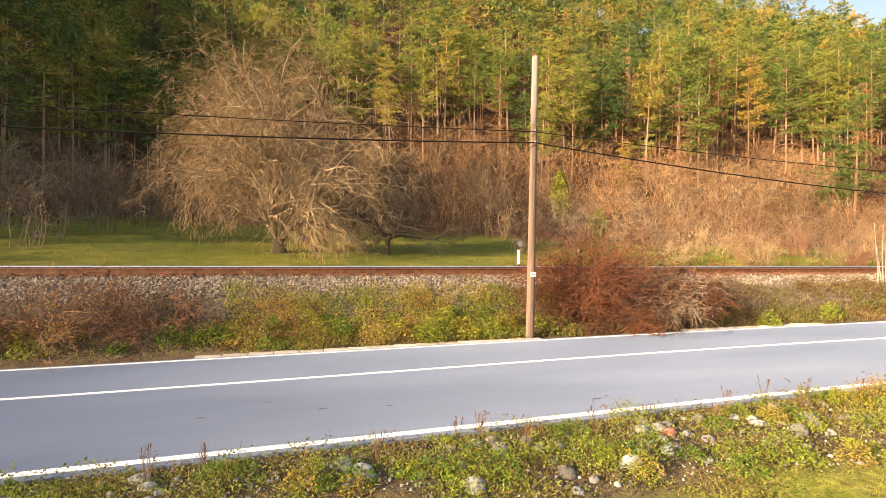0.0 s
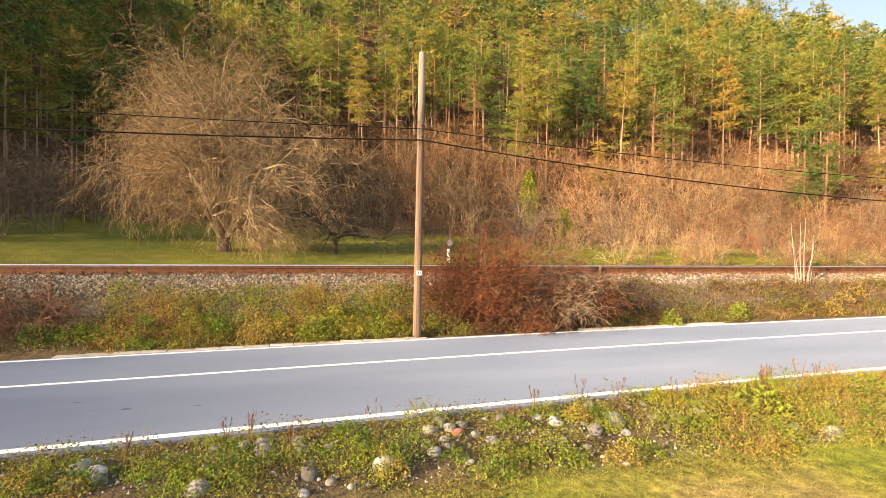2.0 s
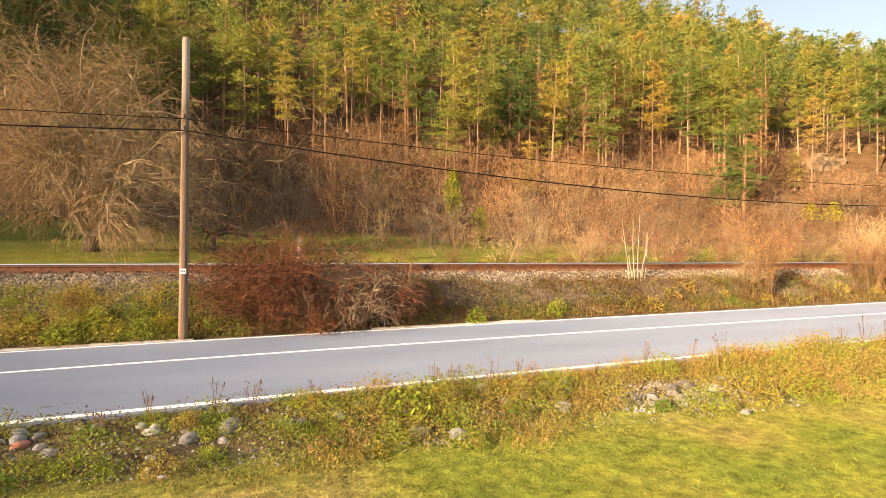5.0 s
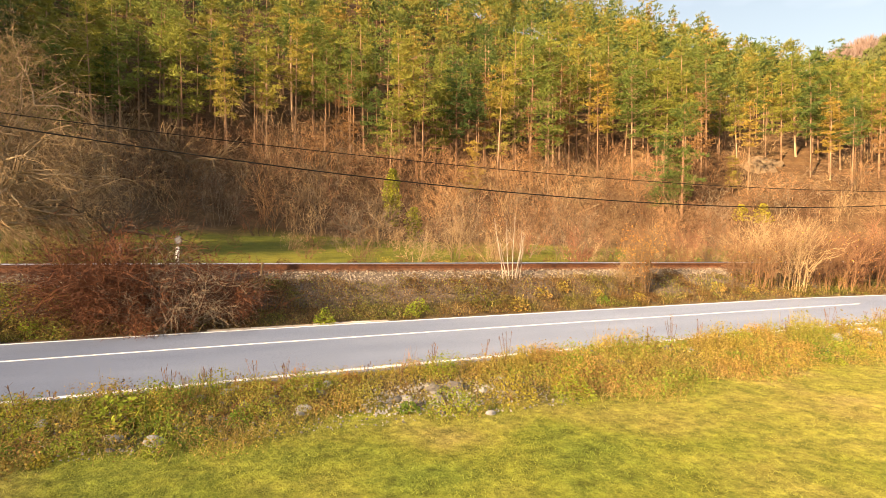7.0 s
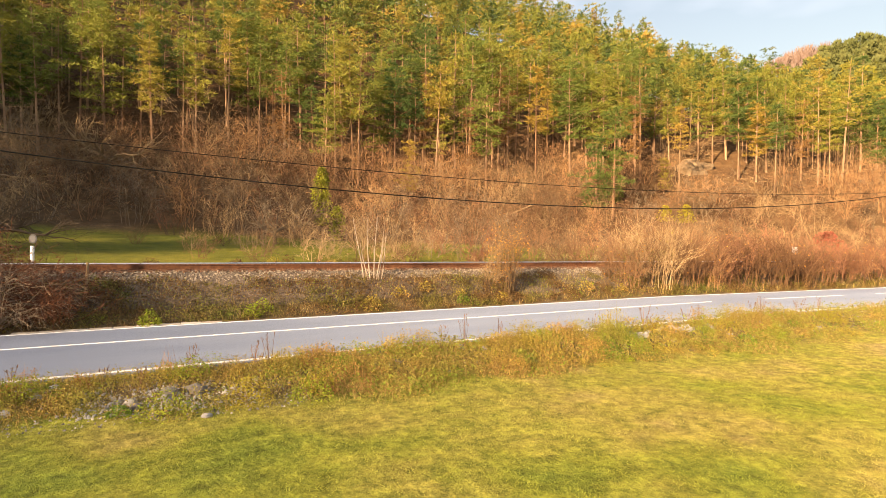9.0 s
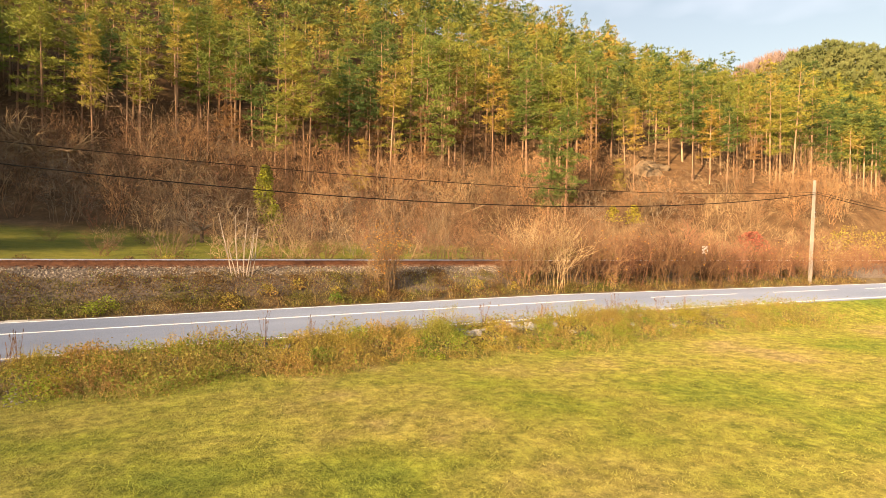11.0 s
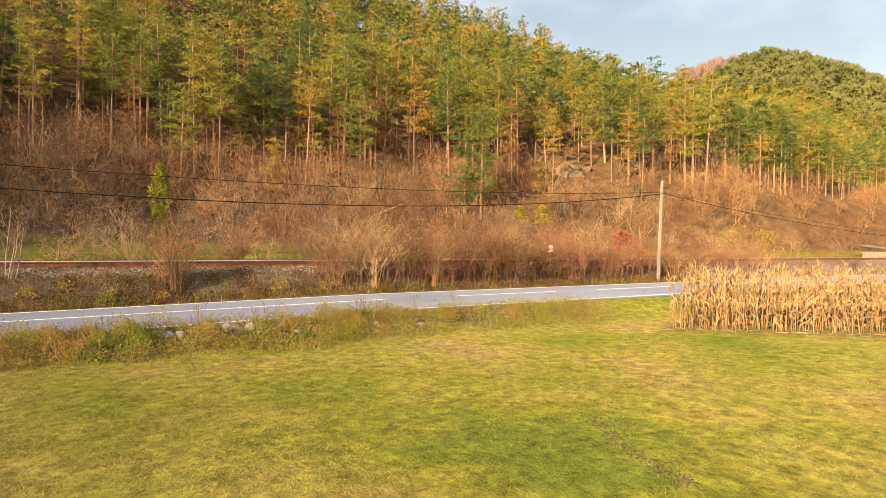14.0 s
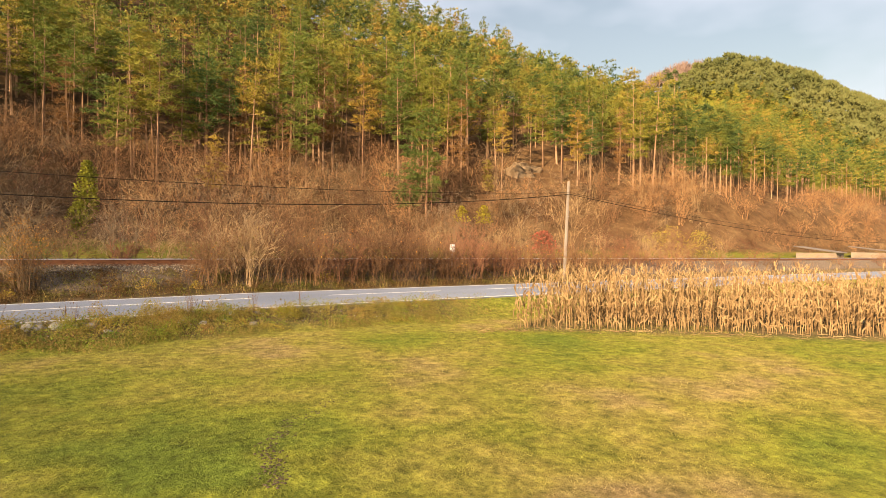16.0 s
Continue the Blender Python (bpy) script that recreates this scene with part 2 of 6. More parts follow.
M_RUSSETWEED = material("russet_weed_leaves", [(0.3, (0.22, 0.10, 0.035)), (0.7, (0.42, 0.22, 0.075))], 1.1, vary="island", vary_amount=0.5, through_light=0.3)
M_DRYWEED = material("dry_weed_leaves", [(0.25, (0.17, 0.18, 0.025)), (0.45, (0.34, 0.26, 0.045)), (0.6, (0.38, 0.23, 0.07)), (0.8, (0.25, 0.125, 0.05))], 0.5,
                      vary="island", vary_amount=0.5, through_light=0.35)
M_BROWNWEED = material("brown_weed_leaves", [(0.25, (0.085, 0.11, 0.018)), (0.42, (0.14, 0.12, 0.026)), (0.55, (0.14, 0.075, 0.026)), (0.68, (0.17, 0.10, 0.04)), (0.85, (0.25, 0.17, 0.06))], 0.8,
                       vary="island", vary_amount=0.6, through_light=0.25)
M_OLIVEWEED = material("olive_weed_leaves", [(0.25, (0.17, 0.19, 0.03)), (0.45, (0.28, 0.24, 0.05)), (0.62, (0.30, 0.19, 0.06)), (0.8, (0.19, 0.11, 0.045))], 0.7,
                       vary="island", vary_amount=0.5, through_light=0.3)
M_BRAMBLE_LEAF = material("dark_bramble_leaves", [(0.3, (0.045, 0.02, 0.012)), (0.7, (0.14, 0.05, 0.022))], 1.2, vary="island", vary_amount=0.6, through_light=0.2)
M_BARK_DARK = material("dark_walnut_bark", [(0.3, (0.06, 0.042, 0.026)), (0.7, (0.13, 0.09, 0.055))], 2.0, 14, 0.5, 0.95, bump=0.7, bump_scale=8)
M_CORN = material("dry_corn", [(0.3, (0.25, 0.15, 0.068)), (0.7, (0.53, 0.375, 0.185))], 2.0, 20, 0.3, 0.8, vary="object", vary_amount=0.3, through_light=0.3)
M_CORN_STUFF = material("dry_corn_mass", [(0.3, (0.25, 0.15, 0.068)), (0.7, (0.53, 0.375, 0.185))], 0.8, 20, 0.3, 0.8, vary="island", vary_amount=0.4, through_light=0.3)
M_ROCK = material("pale_rock", [(0.3, (0.15, 0.10, 0.055)), (0.7, (0.27, 0.195, 0.115))], 0.4, 3, 0.5, 0.95, bump=0.8, bump_scale=1.5)
M_ROOF = material("grey_sheet_roof", [(0.3, (0.10, 0.082, 0.07)), (0.7, (0.17, 0.145, 0.125))], 0.6, 6, 0.3, 0.7)
M_PLASTER = material("old_plaster", [(0.3, (0.22, 0.17, 0.12)), (0.7, (0.32, 0.26, 0.19))], 0.5, 6, 0.3, 0.9)
M_WINDOW = material("dark_window_glass", [(0.3, (0.02, 0.022, 0.025)), (0.7, (0.035, 0.037, 0.04))], 1.0, rough=0.1, spec=0.6)


def ground_material():
    """Meadow, verge, bank and forest floor in one sheet, told apart by noise and by where they lie."""
    m = bpy.data.materials.new("ground_soil_and_turf")
    m.use_nodes = True
    nt = m.node_tree
    p = nt.nodes["Principled BSDF"]
    p.inputs["Roughness"].default_value = 0.95
    p.inputs["Specular IOR Level"].default_value = 0.15
    p.inputs["Diffuse Roughness"].default_value = 1.0
    turf = ramp_node(nt, noise_node(nt, 0.16, 5, 0.62), [(0.35, (0.14, 0.187, 0.026)), (0.455, (0.22, 0.232, 0.033)), (0.56, (0.295, 0.256, 0.058)), (0.68, (0.335, 0.24, 0.11))])
    fleck = ramp_node(nt, noise_node(nt, 4.5, 5, 0.75), [(0.34, (0.12, 0.13, 0.1)), (0.5, (0.42, 0.42, 0.4)), (0.66, (0.8, 0.79, 0.74))])
    turf = mix_node(nt, 0.75, turf, fleck, "OVERLAY")
    tuft = ramp_node(nt, noise_node(nt, 1.7, 5, 0.75), [(0.32, (0.30, 0.33, 0.25)), (0.5, (0.5, 0.5, 0.5)), (0.7, (0.66, 0.62, 0.6))])
    turf = mix_node(nt, 0.7, turf, tuft, "OVERLAY")
    lawn_fleck = ramp_node(nt, noise_node(nt, 1.1, 5, 0.75), [(0.3, (0.3, 0.32, 0.28)), (0.7, (0.68, 0.64, 0.6))])
    soil = ramp_node(nt, noise_node(nt, 1.3, 4, 0.65), [(0.3, (0.075, 0.052, 0.03)), (0.55, (0.14, 0.10, 0.052)), (0.75, (0.19, 0.15, 0.055))])
    lawn = ramp_node(nt, noise_node(nt, 0.12, 4, 0.6), [(0.3, (0.085, 0.10, 0.013)), (0.7, (0.18, 0.165, 0.024))])
    lawn = mix_node(nt, 0.8, lawn, lawn_fleck, "OVERLAY")
    litter = ramp_node(nt, noise_node(nt, 0.25, 5, 0.65), [(0.3, (0.06, 0.034, 0.017)), (0.55, (0.12, 0.07, 0.034)), (0.75, (0.2, 0.13, 0.065))])
    litter = mix_node(nt, 0.7, litter, lawn_fleck, "OVERLAY")
    zone = nt.nodes.new("ShaderNodeVertexColor")
    zone.layer_name = "zone"
    sep = nt.nodes.new("ShaderNodeSeparateColor")
    nt.links.new(zone.outputs[0], sep.inputs[0])
    col = mix_node(nt, sep.outputs[0], turf, soil)
    col = mix_node(nt, sep.outputs[1], col, lawn)
    col = mix_node(nt, sep.outputs[2], col, litter)
    nt.links.new(col, p.inputs["Base Color"])
    b = nt.nodes.new("ShaderNodeBump")
    b.inputs["Strength"].default_value, b.inputs["Distance"].default_value = 1.0, 0.14
    nt.links.new(noise_node(nt, 9.0, 5, 0.7), b.inputs["Height"])
    nt.links.new(b.outputs[0], p.inputs["Normal"])
    return m


M_GROUND = ground_material()

# ---- mesh tools ----
rng = np.random.default_rng(7)


def mesh_np(name, verts, tris, mat, smooth=False, mats=None, index=None):
    """A mesh from arrays: verts (n, 3) and tris (m, 3)."""
    verts, tris = np.asarray(verts, np.float32).reshape(-1, 3), np.asarray(tris, np.int32).reshape(-1, 3)
    me = bpy.data.meshes.new(name)
    me.vertices.add(len(verts))
    me.vertices.foreach_set("co", verts.ravel())
    me.loops.add(len(tris) * 3)
    me.loops.foreach_set("vertex_index", tris.ravel())
    me.polygons.add(len(tris))
    me.polygons.foreach_set("loop_start", np.arange(len(tris), dtype=np.int32) * 3)
    me.polygons.foreach_set("use_smooth", np.full(len(tris), smooth))
    for one in (mats or [mat]):
        me.materials.append(one)
    if index is not None:
        me.polygons.foreach_set("material_index", np.asarray(index, np.int32))
    me.update(calc_edges=True)
    return me


def joined(pieces):
    """Several (verts, tris) as one."""
    vs, ts, n = [], [], 0
    for v, t in pieces:
        v, t = np.asarray(v).reshape(-1, 3), np.asarray(t).reshape(-1, 3)
        vs.append(v)
        ts.append(t + n)
        n += len(v)
    return np.concatenate(vs), np.concatenate(ts)


def tubes(segs, sides=3):
    """Tapered tubes for rows x0 y0 z0 x1 y1 z1 r0 r1."""
    s = np.asarray(segs, float).reshape(-1, 8)
    a, b = s[:, :3], s[:, 3:6]
    d = b - a
    d /= np.linalg.norm(d, axis=1, keepdims=True) + 1e-9
    ref = np.where(np.abs(d[:, 2:3]) > 0.9, [[1.0, 0, 0]], [[0, 0, 1.0]])
    u = np.cross(d, ref)
    u /= np.linalg.norm(u, axis=1, keepdims=True) + 1e-9
    w = np.cross(d, u)
    ang = np.arange(sides) * 2 * np.pi / sides
    ring = u[:, None] * np.cos(ang)[None, :, None] + w[:, None] * np.sin(ang)[None, :, None]
    lo, hi = a[:, None] + ring * s[:, 6, None, None], b[:, None] + ring * s[:, 7, None, None]
    verts = np.concatenate([lo, hi], 1).reshape(-1, 3)
    k = np.arange(sides)
    k2 = (k + 1) % sides
    f = np.concatenate([np.stack([k, k2, k2 + sides], 1), np.stack([k, k2 + sides, k + sides], 1)])
    tris = (f[None] + (np.arange(len(s)) * 2 * sides)[:, None, None]).reshape(-1, 3)
    return verts, tris


def twigs(rows, limit=0.012):
    """Tubes for the stems, flat slivers for whatever is thinner than limit."""
    s = np.asarray(rows, float)
    thick, fine = s[s[:, 6] > limit], s[s[:, 6] <= limit]
    out = []
    if len(thick):
        out.append(tubes(thick, 4))
    if len(fine):
        a, b = fine[:, :3], fine[:, 3:6]
        side = np.cross(b - a, rng.normal(size=a.shape))
        side /= np.linalg.norm(side, axis=1, keepdims=True) + 1e-9
        v = np.stack([a - side * fine[:, 6:7], a + side * fine[:, 6:7], b + side * fine[:, 7:8], b - side * fine[:, 7:8]], 1).reshape(-1, 3)
        f = np.array([[0, 1, 2], [0, 2, 3]])
        out.append((v, (f[None] + (np.arange(len(fine)) * 4)[:, None, None]).reshape(-1, 3)))
    return joined(out)


def blades(base, tip, width, bend=None):
    """Thin pointed leaves: one bent pair of triangles and a tip for each."""
    base, tip, width = np.asarray(base, float), np.asarray(tip, float), np.asarray(width, float).reshape(-1, 1)
    d = tip - base
    side = np.cross(d, rng.normal(size=d.shape))
    side /= np.linalg.norm(side, axis=1, keepdims=True) + 1e-9
    mid = base + d * 0.5 + (0 if bend is None else bend)
    v = np.stack([base - side * width * 0.5, base + side * width * 0.5, mid + side * width * 0.5, mid - side * width * 0.5, tip], 1)
    f = np.array([[0, 1, 2], [0, 2, 3], [3, 2, 4]])
    tris = (f[None] + (np.arange(len(base)) * 5)[:, None, None]).reshape(-1, 3)
    return v.reshape(-1, 3), tris


def leaves(centre, size, up=0.35):
    """Small diamond leaves that face every way."""
    centre = np.asarray(centre, float)
    size = np.asarray(size, float).reshape(-1, 1)
    n = rng.normal(size=centre.shape)
    n[:, 2] = np.abs(n[:, 2]) + up
    n /= np.linalg.norm(n, axis=1, keepdims=True)
    a = np.cross(n, rng.normal(size=centre.shape))
    a /= np.linalg.norm(a, axis=1, keepdims=True) + 1e-9
    b = np.cross(n, a)
    v = np.stack([centre - a * size, centre - b * size * 0.5, centre + a * size, centre + b * size * 0.5 + n * size * 0.12], 1)
    f = np.array([[0, 1, 2], [0, 2, 3]])
    tris = (f[None] + (np.arange(len(centre)) * 4)[:, None, None]).reshape(-1, 3)
    return v.reshape(-1, 3), tris


def tube_path(points, radii, sides=5):
    """One unbroken tube along a line of points."""
    p = np.asarray(points, float)
    d = np.gradient(p, axis=0)
    d /= np.linalg.norm(d, axis=1, keepdims=True) + 1e-9
    ref = np.where(np.abs(d[:, 2:3]) > 0.9, [[1.0, 0, 0]], [[0, 0, 1.0]])
    u = np.cross(d, ref)
    u /= np.linalg.norm(u, axis=1, keepdims=True) + 1e-9
    w = np.cross(d, u)
    ang = np.arange(sides) * 2 * np.pi / sides
    rad = (np.asarray(radii, float) * np.ones(len(p)))[:, None, None]
    v = p[:, None] + (u[:, None] * np.cos(ang)[None, :, None] + w[:, None] * np.sin(ang)[None, :, None]) * rad
    k = np.arange(sides)
    k2 = (k + 1) % sides
    f = np.concatenate([np.stack([k, k2, k2 + sides], 1), np.stack([k, k2 + sides, k + sides], 1)])
    return v.reshape(-1, 3), (f[None] + (np.arange(len(p) - 1) * sides)[:, None, None]).reshape(-1, 3)


def placed(piece, x, y, z, turn=0.0, size=1.0, tall=1.0):
    v, t = piece
    c, s = math.cos(turn), math.sin(turn)
    r = np.array([[c, -s, 0], [s, c, 0], [0, 0, 1]])
    return (v * [size, size, size * tall]) @ r.T + [x, y, z], t


def stuff(name, piece, mat, label, category):
    return tagged(new(name, mesh_np(name, *piece, mat)), label, category, kind="stuff")


def part(name, piece, mat, parent, label="", smooth=False):
    """One mesh under a thing or a part, from (verts, tris) in the thing's frame or from a ready mesh."""
    me = piece if isinstance(piece, bpy.types.Mesh) else mesh_np(name, *piece, mat, smooth)
    ob = new(name, me)
    ob.parent = parent
    if label:
        ob["label"] = label
    return ob


def thing(name, x, y, z, label, category, group="", turn=0.0):
    e = tagged(new(name), label, category, group)
    e.matrix_basis = pose(x, y, z, 0, 0, math.degrees(turn))
    return e


def bm_piece(bm):
    bmesh.ops.triangulate(bm, faces=bm.faces)
    bm.verts.index_update()
    v = np.array([p.co[:] for p in bm.verts])
    t = np.array([[q.index for q in f.verts] for f in bm.faces])
    bm.free()
    return v, t


def box(x0, y0, z0, x1, y1, z1, bevel=0.0, segments=1):
    bm = bmesh.new()
    bmesh.ops.create_cube(bm, size=1.0)
    for v in bm.verts:
        v.co = ((x0 + x1) / 2 + v.co.x * (x1 - x0), (y0 + y1) / 2 + v.co.y * (y1 - y0), (z0 + z1) / 2 + v.co.z * (z1 - z0))
    if bevel:
        bmesh.ops.bevel(bm, geom=bm.edges[:], offset=bevel, segments=segments, affect="EDGES")
    return bm_piece(bm)


def lathe(profile, sides=10, cx=0.0, cy=0.0):
    """A turned body for (radius, z) pairs, closed by its first and last ring."""
    prof = np.array(profile, float)
    ang = np.arange(sides) * 2 * np.pi / sides
    v = np.stack([cx + prof[:, 0, None] * np.cos(ang), cy + prof[:, 0, None] * np.sin(ang), np.repeat(prof[:, 1, None], sides, 1)], -1).reshape(-1, 3)
    tris = []
    for i in range(len(prof) - 1):
        for k in range(sides):
            a, b = i * sides + k, i * sides + (k + 1) % sides
            tris += [(a, b, b + sides), (a, b + sides, a + sides)]
    for k in range(1, sides - 1):
        tris.append((0, k + 1, k))
        o = (len(prof) - 1) * sides
        tris.append((o, o + k, o + k + 1))
    return v, np.array(tris)


def ribbon(xs, ys0, ys1, zs, thick=0.02):
    """A long strip over the stations xs, between two edges, with its sides."""
    xs, ys0, ys1, zs = (np.asarray(a, float) * np.ones(len(xs)) for a in (xs, ys0, ys1, zs))
    v = np.stack([np.stack([xs, ys0, zs], 1), np.stack([xs, ys1, zs], 1), np.stack([xs, ys0, zs - thick], 1), np.stack([xs, ys1, zs - thick], 1)], 1).reshape(-1, 3)
    tris = []
    for i in range(len(xs) - 1):
        a, b = 4 * i, 4 * i + 4
        tris += [(a, b, b + 1), (a, b + 1, a + 1), (a + 2, b, a), (a + 2, b + 2, b), (a + 1, b + 1, b + 3), (a + 1, b + 3, a + 3)]
    return v, np.array(tris)


def smooth01(x):
    x = np.clip(x, 0, 1)
    return x * x * (3 - 2 * x)


def branches(start, way, length, radius, levels, kids, spread, droop, seed, wiggle=0.25, steps=3, shrink=0.6, thin=0.008, ratio=0.62, tip_steps=2):
    """Rows for tubes(): a limb that forks into finer ones."""
    r = random.Random(seed)
    rows, tips = [], []

    def limb(p, d, ln, rad, level):
        pts = [p]
        n = tip_steps if level == 0 else max(2, steps - (levels - level) // 2)
        for i in range(n):
            d = (d + Vector((r.uniform(-1, 1), r.uniform(-1, 1), r.uniform(-1, 1) - droop * (1 - level / levels))) * wiggle).normalized()
            q = p + d * (ln / n)
            ra, rb = rad * (1 - 0.55 * i / n), rad * (1 - 0.55 * (i + 1) / n)
            rows.append((*p, *q, max(ra, thin), max(rb, thin * 0.7)))
            pts.append(q)
            p = q
        if level <= 0:
            tips.append(p)
            return
        for k in range(kids[levels - level]):
            i = r.randint(1, n)
            side = Vector((r.gauss(0, 1), r.gauss(0, 1), r.gauss(0, 1)))
            side = (side - d * side.dot(d)).normalized()
            nd = (d * math.cos(spread) + side * math.sin(spread) * r.uniform(0.7, 1.2)).normalized()
            limb(pts[i], nd, ln * shrink * r.uniform(0.75, 1.2), rad * (1 - 0.55 * i / n) * ratio, level - 1)

    limb(Vector(start), Vector(way).normalized(), length, radius, levels)
    return rows, tips

# ---- the lie of the land: x along the railway, y towards the hill ----
def z_road(x):
    return np.clip(0.013 * (np.asarray(x, float) - 2.0), -0.16, 0.42)


def y_near(x):
    return 8.15 + 0.77 * np.tanh(0.065 * np.asarray(x, float))


def y_mid(x):
    return 11.85 + 0.53 * np.tanh(0.1 * np.asarray(x, float))


def y_far(x):
    return 14.26 + 0.42 * np.tanh(0.09 * np.asarray(x, float))


RAIL_Y, RAIL_Z, GAUGE = 18.5, 1.85, 1.505
FIELD_Z = -0.13
HILL = ([22.3, 30, 45, 55, 62, 68, 75, 95, 160, 185, 260, 400, 700], [1.15, 1.4, 2.4, 3.3, 4.6, 7.6, 11.5, 26, 79, 85, 90, 80, 60])


def notch(x):
    """How far the foot of the hill steps back in the side valley."""
    x = np.asarray(x, float)
    d = np.clip(4 - x, 0, 60)
    return 0.75 * d * d / (d + 8)


def advance(x):
    """How far the foot of the hill comes forward down the valley."""
    return 30 * smooth01((np.asarray(x, float) - 38) / 105)


def slope_y(x, y):
    return y - notch(x) * smooth01((y - 42) / 40) + advance(x) * smooth01((y - 27) / 19)


def spur_depth(x, y):
    """Metres inside the wooded spur that closes the side valley and, unseen, casts its shade."""
    return (np.asarray(x, float) + 52) * -0.893 + (np.asarray(y, float) - 10) * 0.451


def crest(x):
    x = np.asarray(x, float)
    return 1 - 0.25 * smooth01((x - 50) / 65) - 0.205 * smooth01((x - 104) / 62) - 0.075 * smooth01((x - 205) / 55) + 0.94 * smooth01((x - 275) / 120) + 0.5 * smooth01((-x) / 40)


def rough(x, y, s, seed=0.0):
    """Cheap smooth unevenness, about -1 to 1."""
    return (np.sin(x * s + 1.3 * np.sin(y * s * 0.7 + seed)) + np.sin(y * s * 1.31 + 2.1 + seed + 1.1 * np.sin(x * s * 0.6)) + np.sin((x + y) * s * 2.3 + seed)) / 3


def ground_z(x, y):
    x, y = np.broadcast_arrays(np.asarray(x, float), np.asarray(y, float))
    zr, yn, yf = z_road(x), y_near(x) - 0.18, y_far(x) + 0.55
    z = FIELD_Z + 0.04 * rough(x, y, 0.35) + 0.02 * rough(x, y, 1.7, 2.0)
    up = smooth01((y - (yn - 2.3)) / 2.2)
    z = z + (zr - 0.03 - z) * up + 0.05 * rough(x, y, 2.9, 1.0) * up * (1 - up) * 4
    z = np.where(y > yn, zr - 0.05, z)
    b = np.clip((y - yf) / (17.55 - yf), 0, 1)
    bank = zr - 0.03 + (1.2 - zr) * (0.25 * b + 0.75 * smooth01(b)) + 0.06 * rough(x, y, 2.1, 3.0) * b * (1 - b) * 4
    z = np.where(y > yf, bank, z)
    back = 1.2 - 0.05 * smooth01((y - 20.9) / 1.5)
    z = np.where(y > 17.55, back, z)
    ye = slope_y(x, y)
    h = np.interp(ye, *HILL)
    h = np.where(h > 12, 12 + (h - 12) * crest(x) * (1 - 0.3 * smooth01((x - 290) / 70) * smooth01((200 - y) / 95)), h)
    h = h + 0.5 * rough(x, y, 0.13, 5.0) * smooth01((ye - 45) / 30) + 2.2 * rough(x, y, 0.035, 4.0) * smooth01((ye - 85) / 40)
    h = h + 0.08 * rough(x, y, 0.4, 6.0) + 1.7 * smooth01((6 - x) / 30) * smooth01((y - 26) / 34)
    spur = spur_depth(x, y)
    s_h = 1.2 + 0.92 * (np.sqrt(spur * spur + 30) + spur) / 2 + 1.5 * rough(x, y, 0.06, 8.0) * smooth01(spur / 20)
    # bump and cut across the sun's line shape the shadow on the slope
    across = 0.909 * y - 0.418 * x
    s_h = s_h + 7 * np.exp(-((across - 52) / 8) ** 2) * smooth01(spur / 14)
    s_h = np.minimum(s_h, 78 + 4 * rough(x, y, 0.03, 9.0)) * smooth01(y / 20) * (0.5 + 0.5 * smooth01((across - 38) / 10))
    h = np.where(spur > -25, np.maximum(h, s_h), h)
    z = np.where(spur > 0, np.maximum(z, s_h * smooth01(spur / 10)), z)
    return np.where(y > 22.3, h, z)


def gz(x, y):
    return float(ground_z(x, y))


def stations(*spans):
    out = []
    for a, b, step in spans:
        out.append(np.arange(a, b, step))
    return np.concatenate(out + [[spans[-1][1]]])


gx = stations((-1500, -200, 60), (-200, -40, 8), (-40, -14, 1.5), (-14, 62, 0.6), (62, 150, 2.5), (150, 700, 10), (700, 2500, 90))
gy = stations((-900, -60, 60), (-60, -12, 3), (-12, 2, 0.7), (2, 22.4, 0.25), (22.4, 80, 1.6), (80, 200, 5), (200, 700, 40), (700, 2200, 150))
GX, GY = np.meshgrid(gx, gy)
GZ = ground_z(GX, GY)
nx, ny = len(gx), len(gy)
ii, jj = np.meshgrid(np.arange(nx - 1), np.arange(ny - 1))
q0 = (jj * nx + ii).ravel()
gtris = np.concatenate([np.stack([q0, q0 + 1, q0 + nx + 1], 1), np.stack([q0, q0 + nx + 1, q0 + nx], 1)])
ground = tagged(new("ground", mesh_np("ground", np.stack([GX, GY, GZ], -1).reshape(-1, 3), gtris, M_GROUND, True)),
                "autumn meadow, grassy bank and wooded hillside", "ground", kind="structure")
zone = ground.data.color_attributes.new("zone", "FLOAT_COLOR", "POINT")
yn_, yf_ = y_near(GX), y_far(GX)
soil = smooth01((GY - (yn_ - 2.4 - 0.9 * smooth01((5 - GX) / 4) + 0.5 * rough(GX, GY, 1.2))) / 0.9) * (GY < 22.3)
soil = soil * (1 - smooth01((GX - 40) / 3) * (GY < yn_) * (GX < 140))
lawn = smooth01((GY - 22.0) / 0.6)
YE = slope_y(GX, GY)
wood = smooth01((YE - (54 - 12 * smooth01((GX - 12) / 25) + 3 * rough(GX, GY, 0.2))) / 6)
lawn = np.maximum(lawn, 0)
wood = np.maximum(wood, smooth01((spur_depth(GX, GY) + 6) / 6))
wood = wood * (1 - smooth01((GX - 165) / 30) * smooth01((YE - 92 - 0.06 * (GX - 165)) / 14))
soil = np.maximum(soil, 0.9 * smooth01((GY - 3.75 + 0.76 * (GX - 41.0) + 0.9) / 0.8) * smooth01((4.4 + 0.42 * (GX - 41.0) - GY) / 0.7) * (GY < 7) * (GX < 90))
zone.data.foreach_set("color", np.stack([soil, lawn, wood, np.ones_like(soil)], -1).astype(np.float32).ravel())

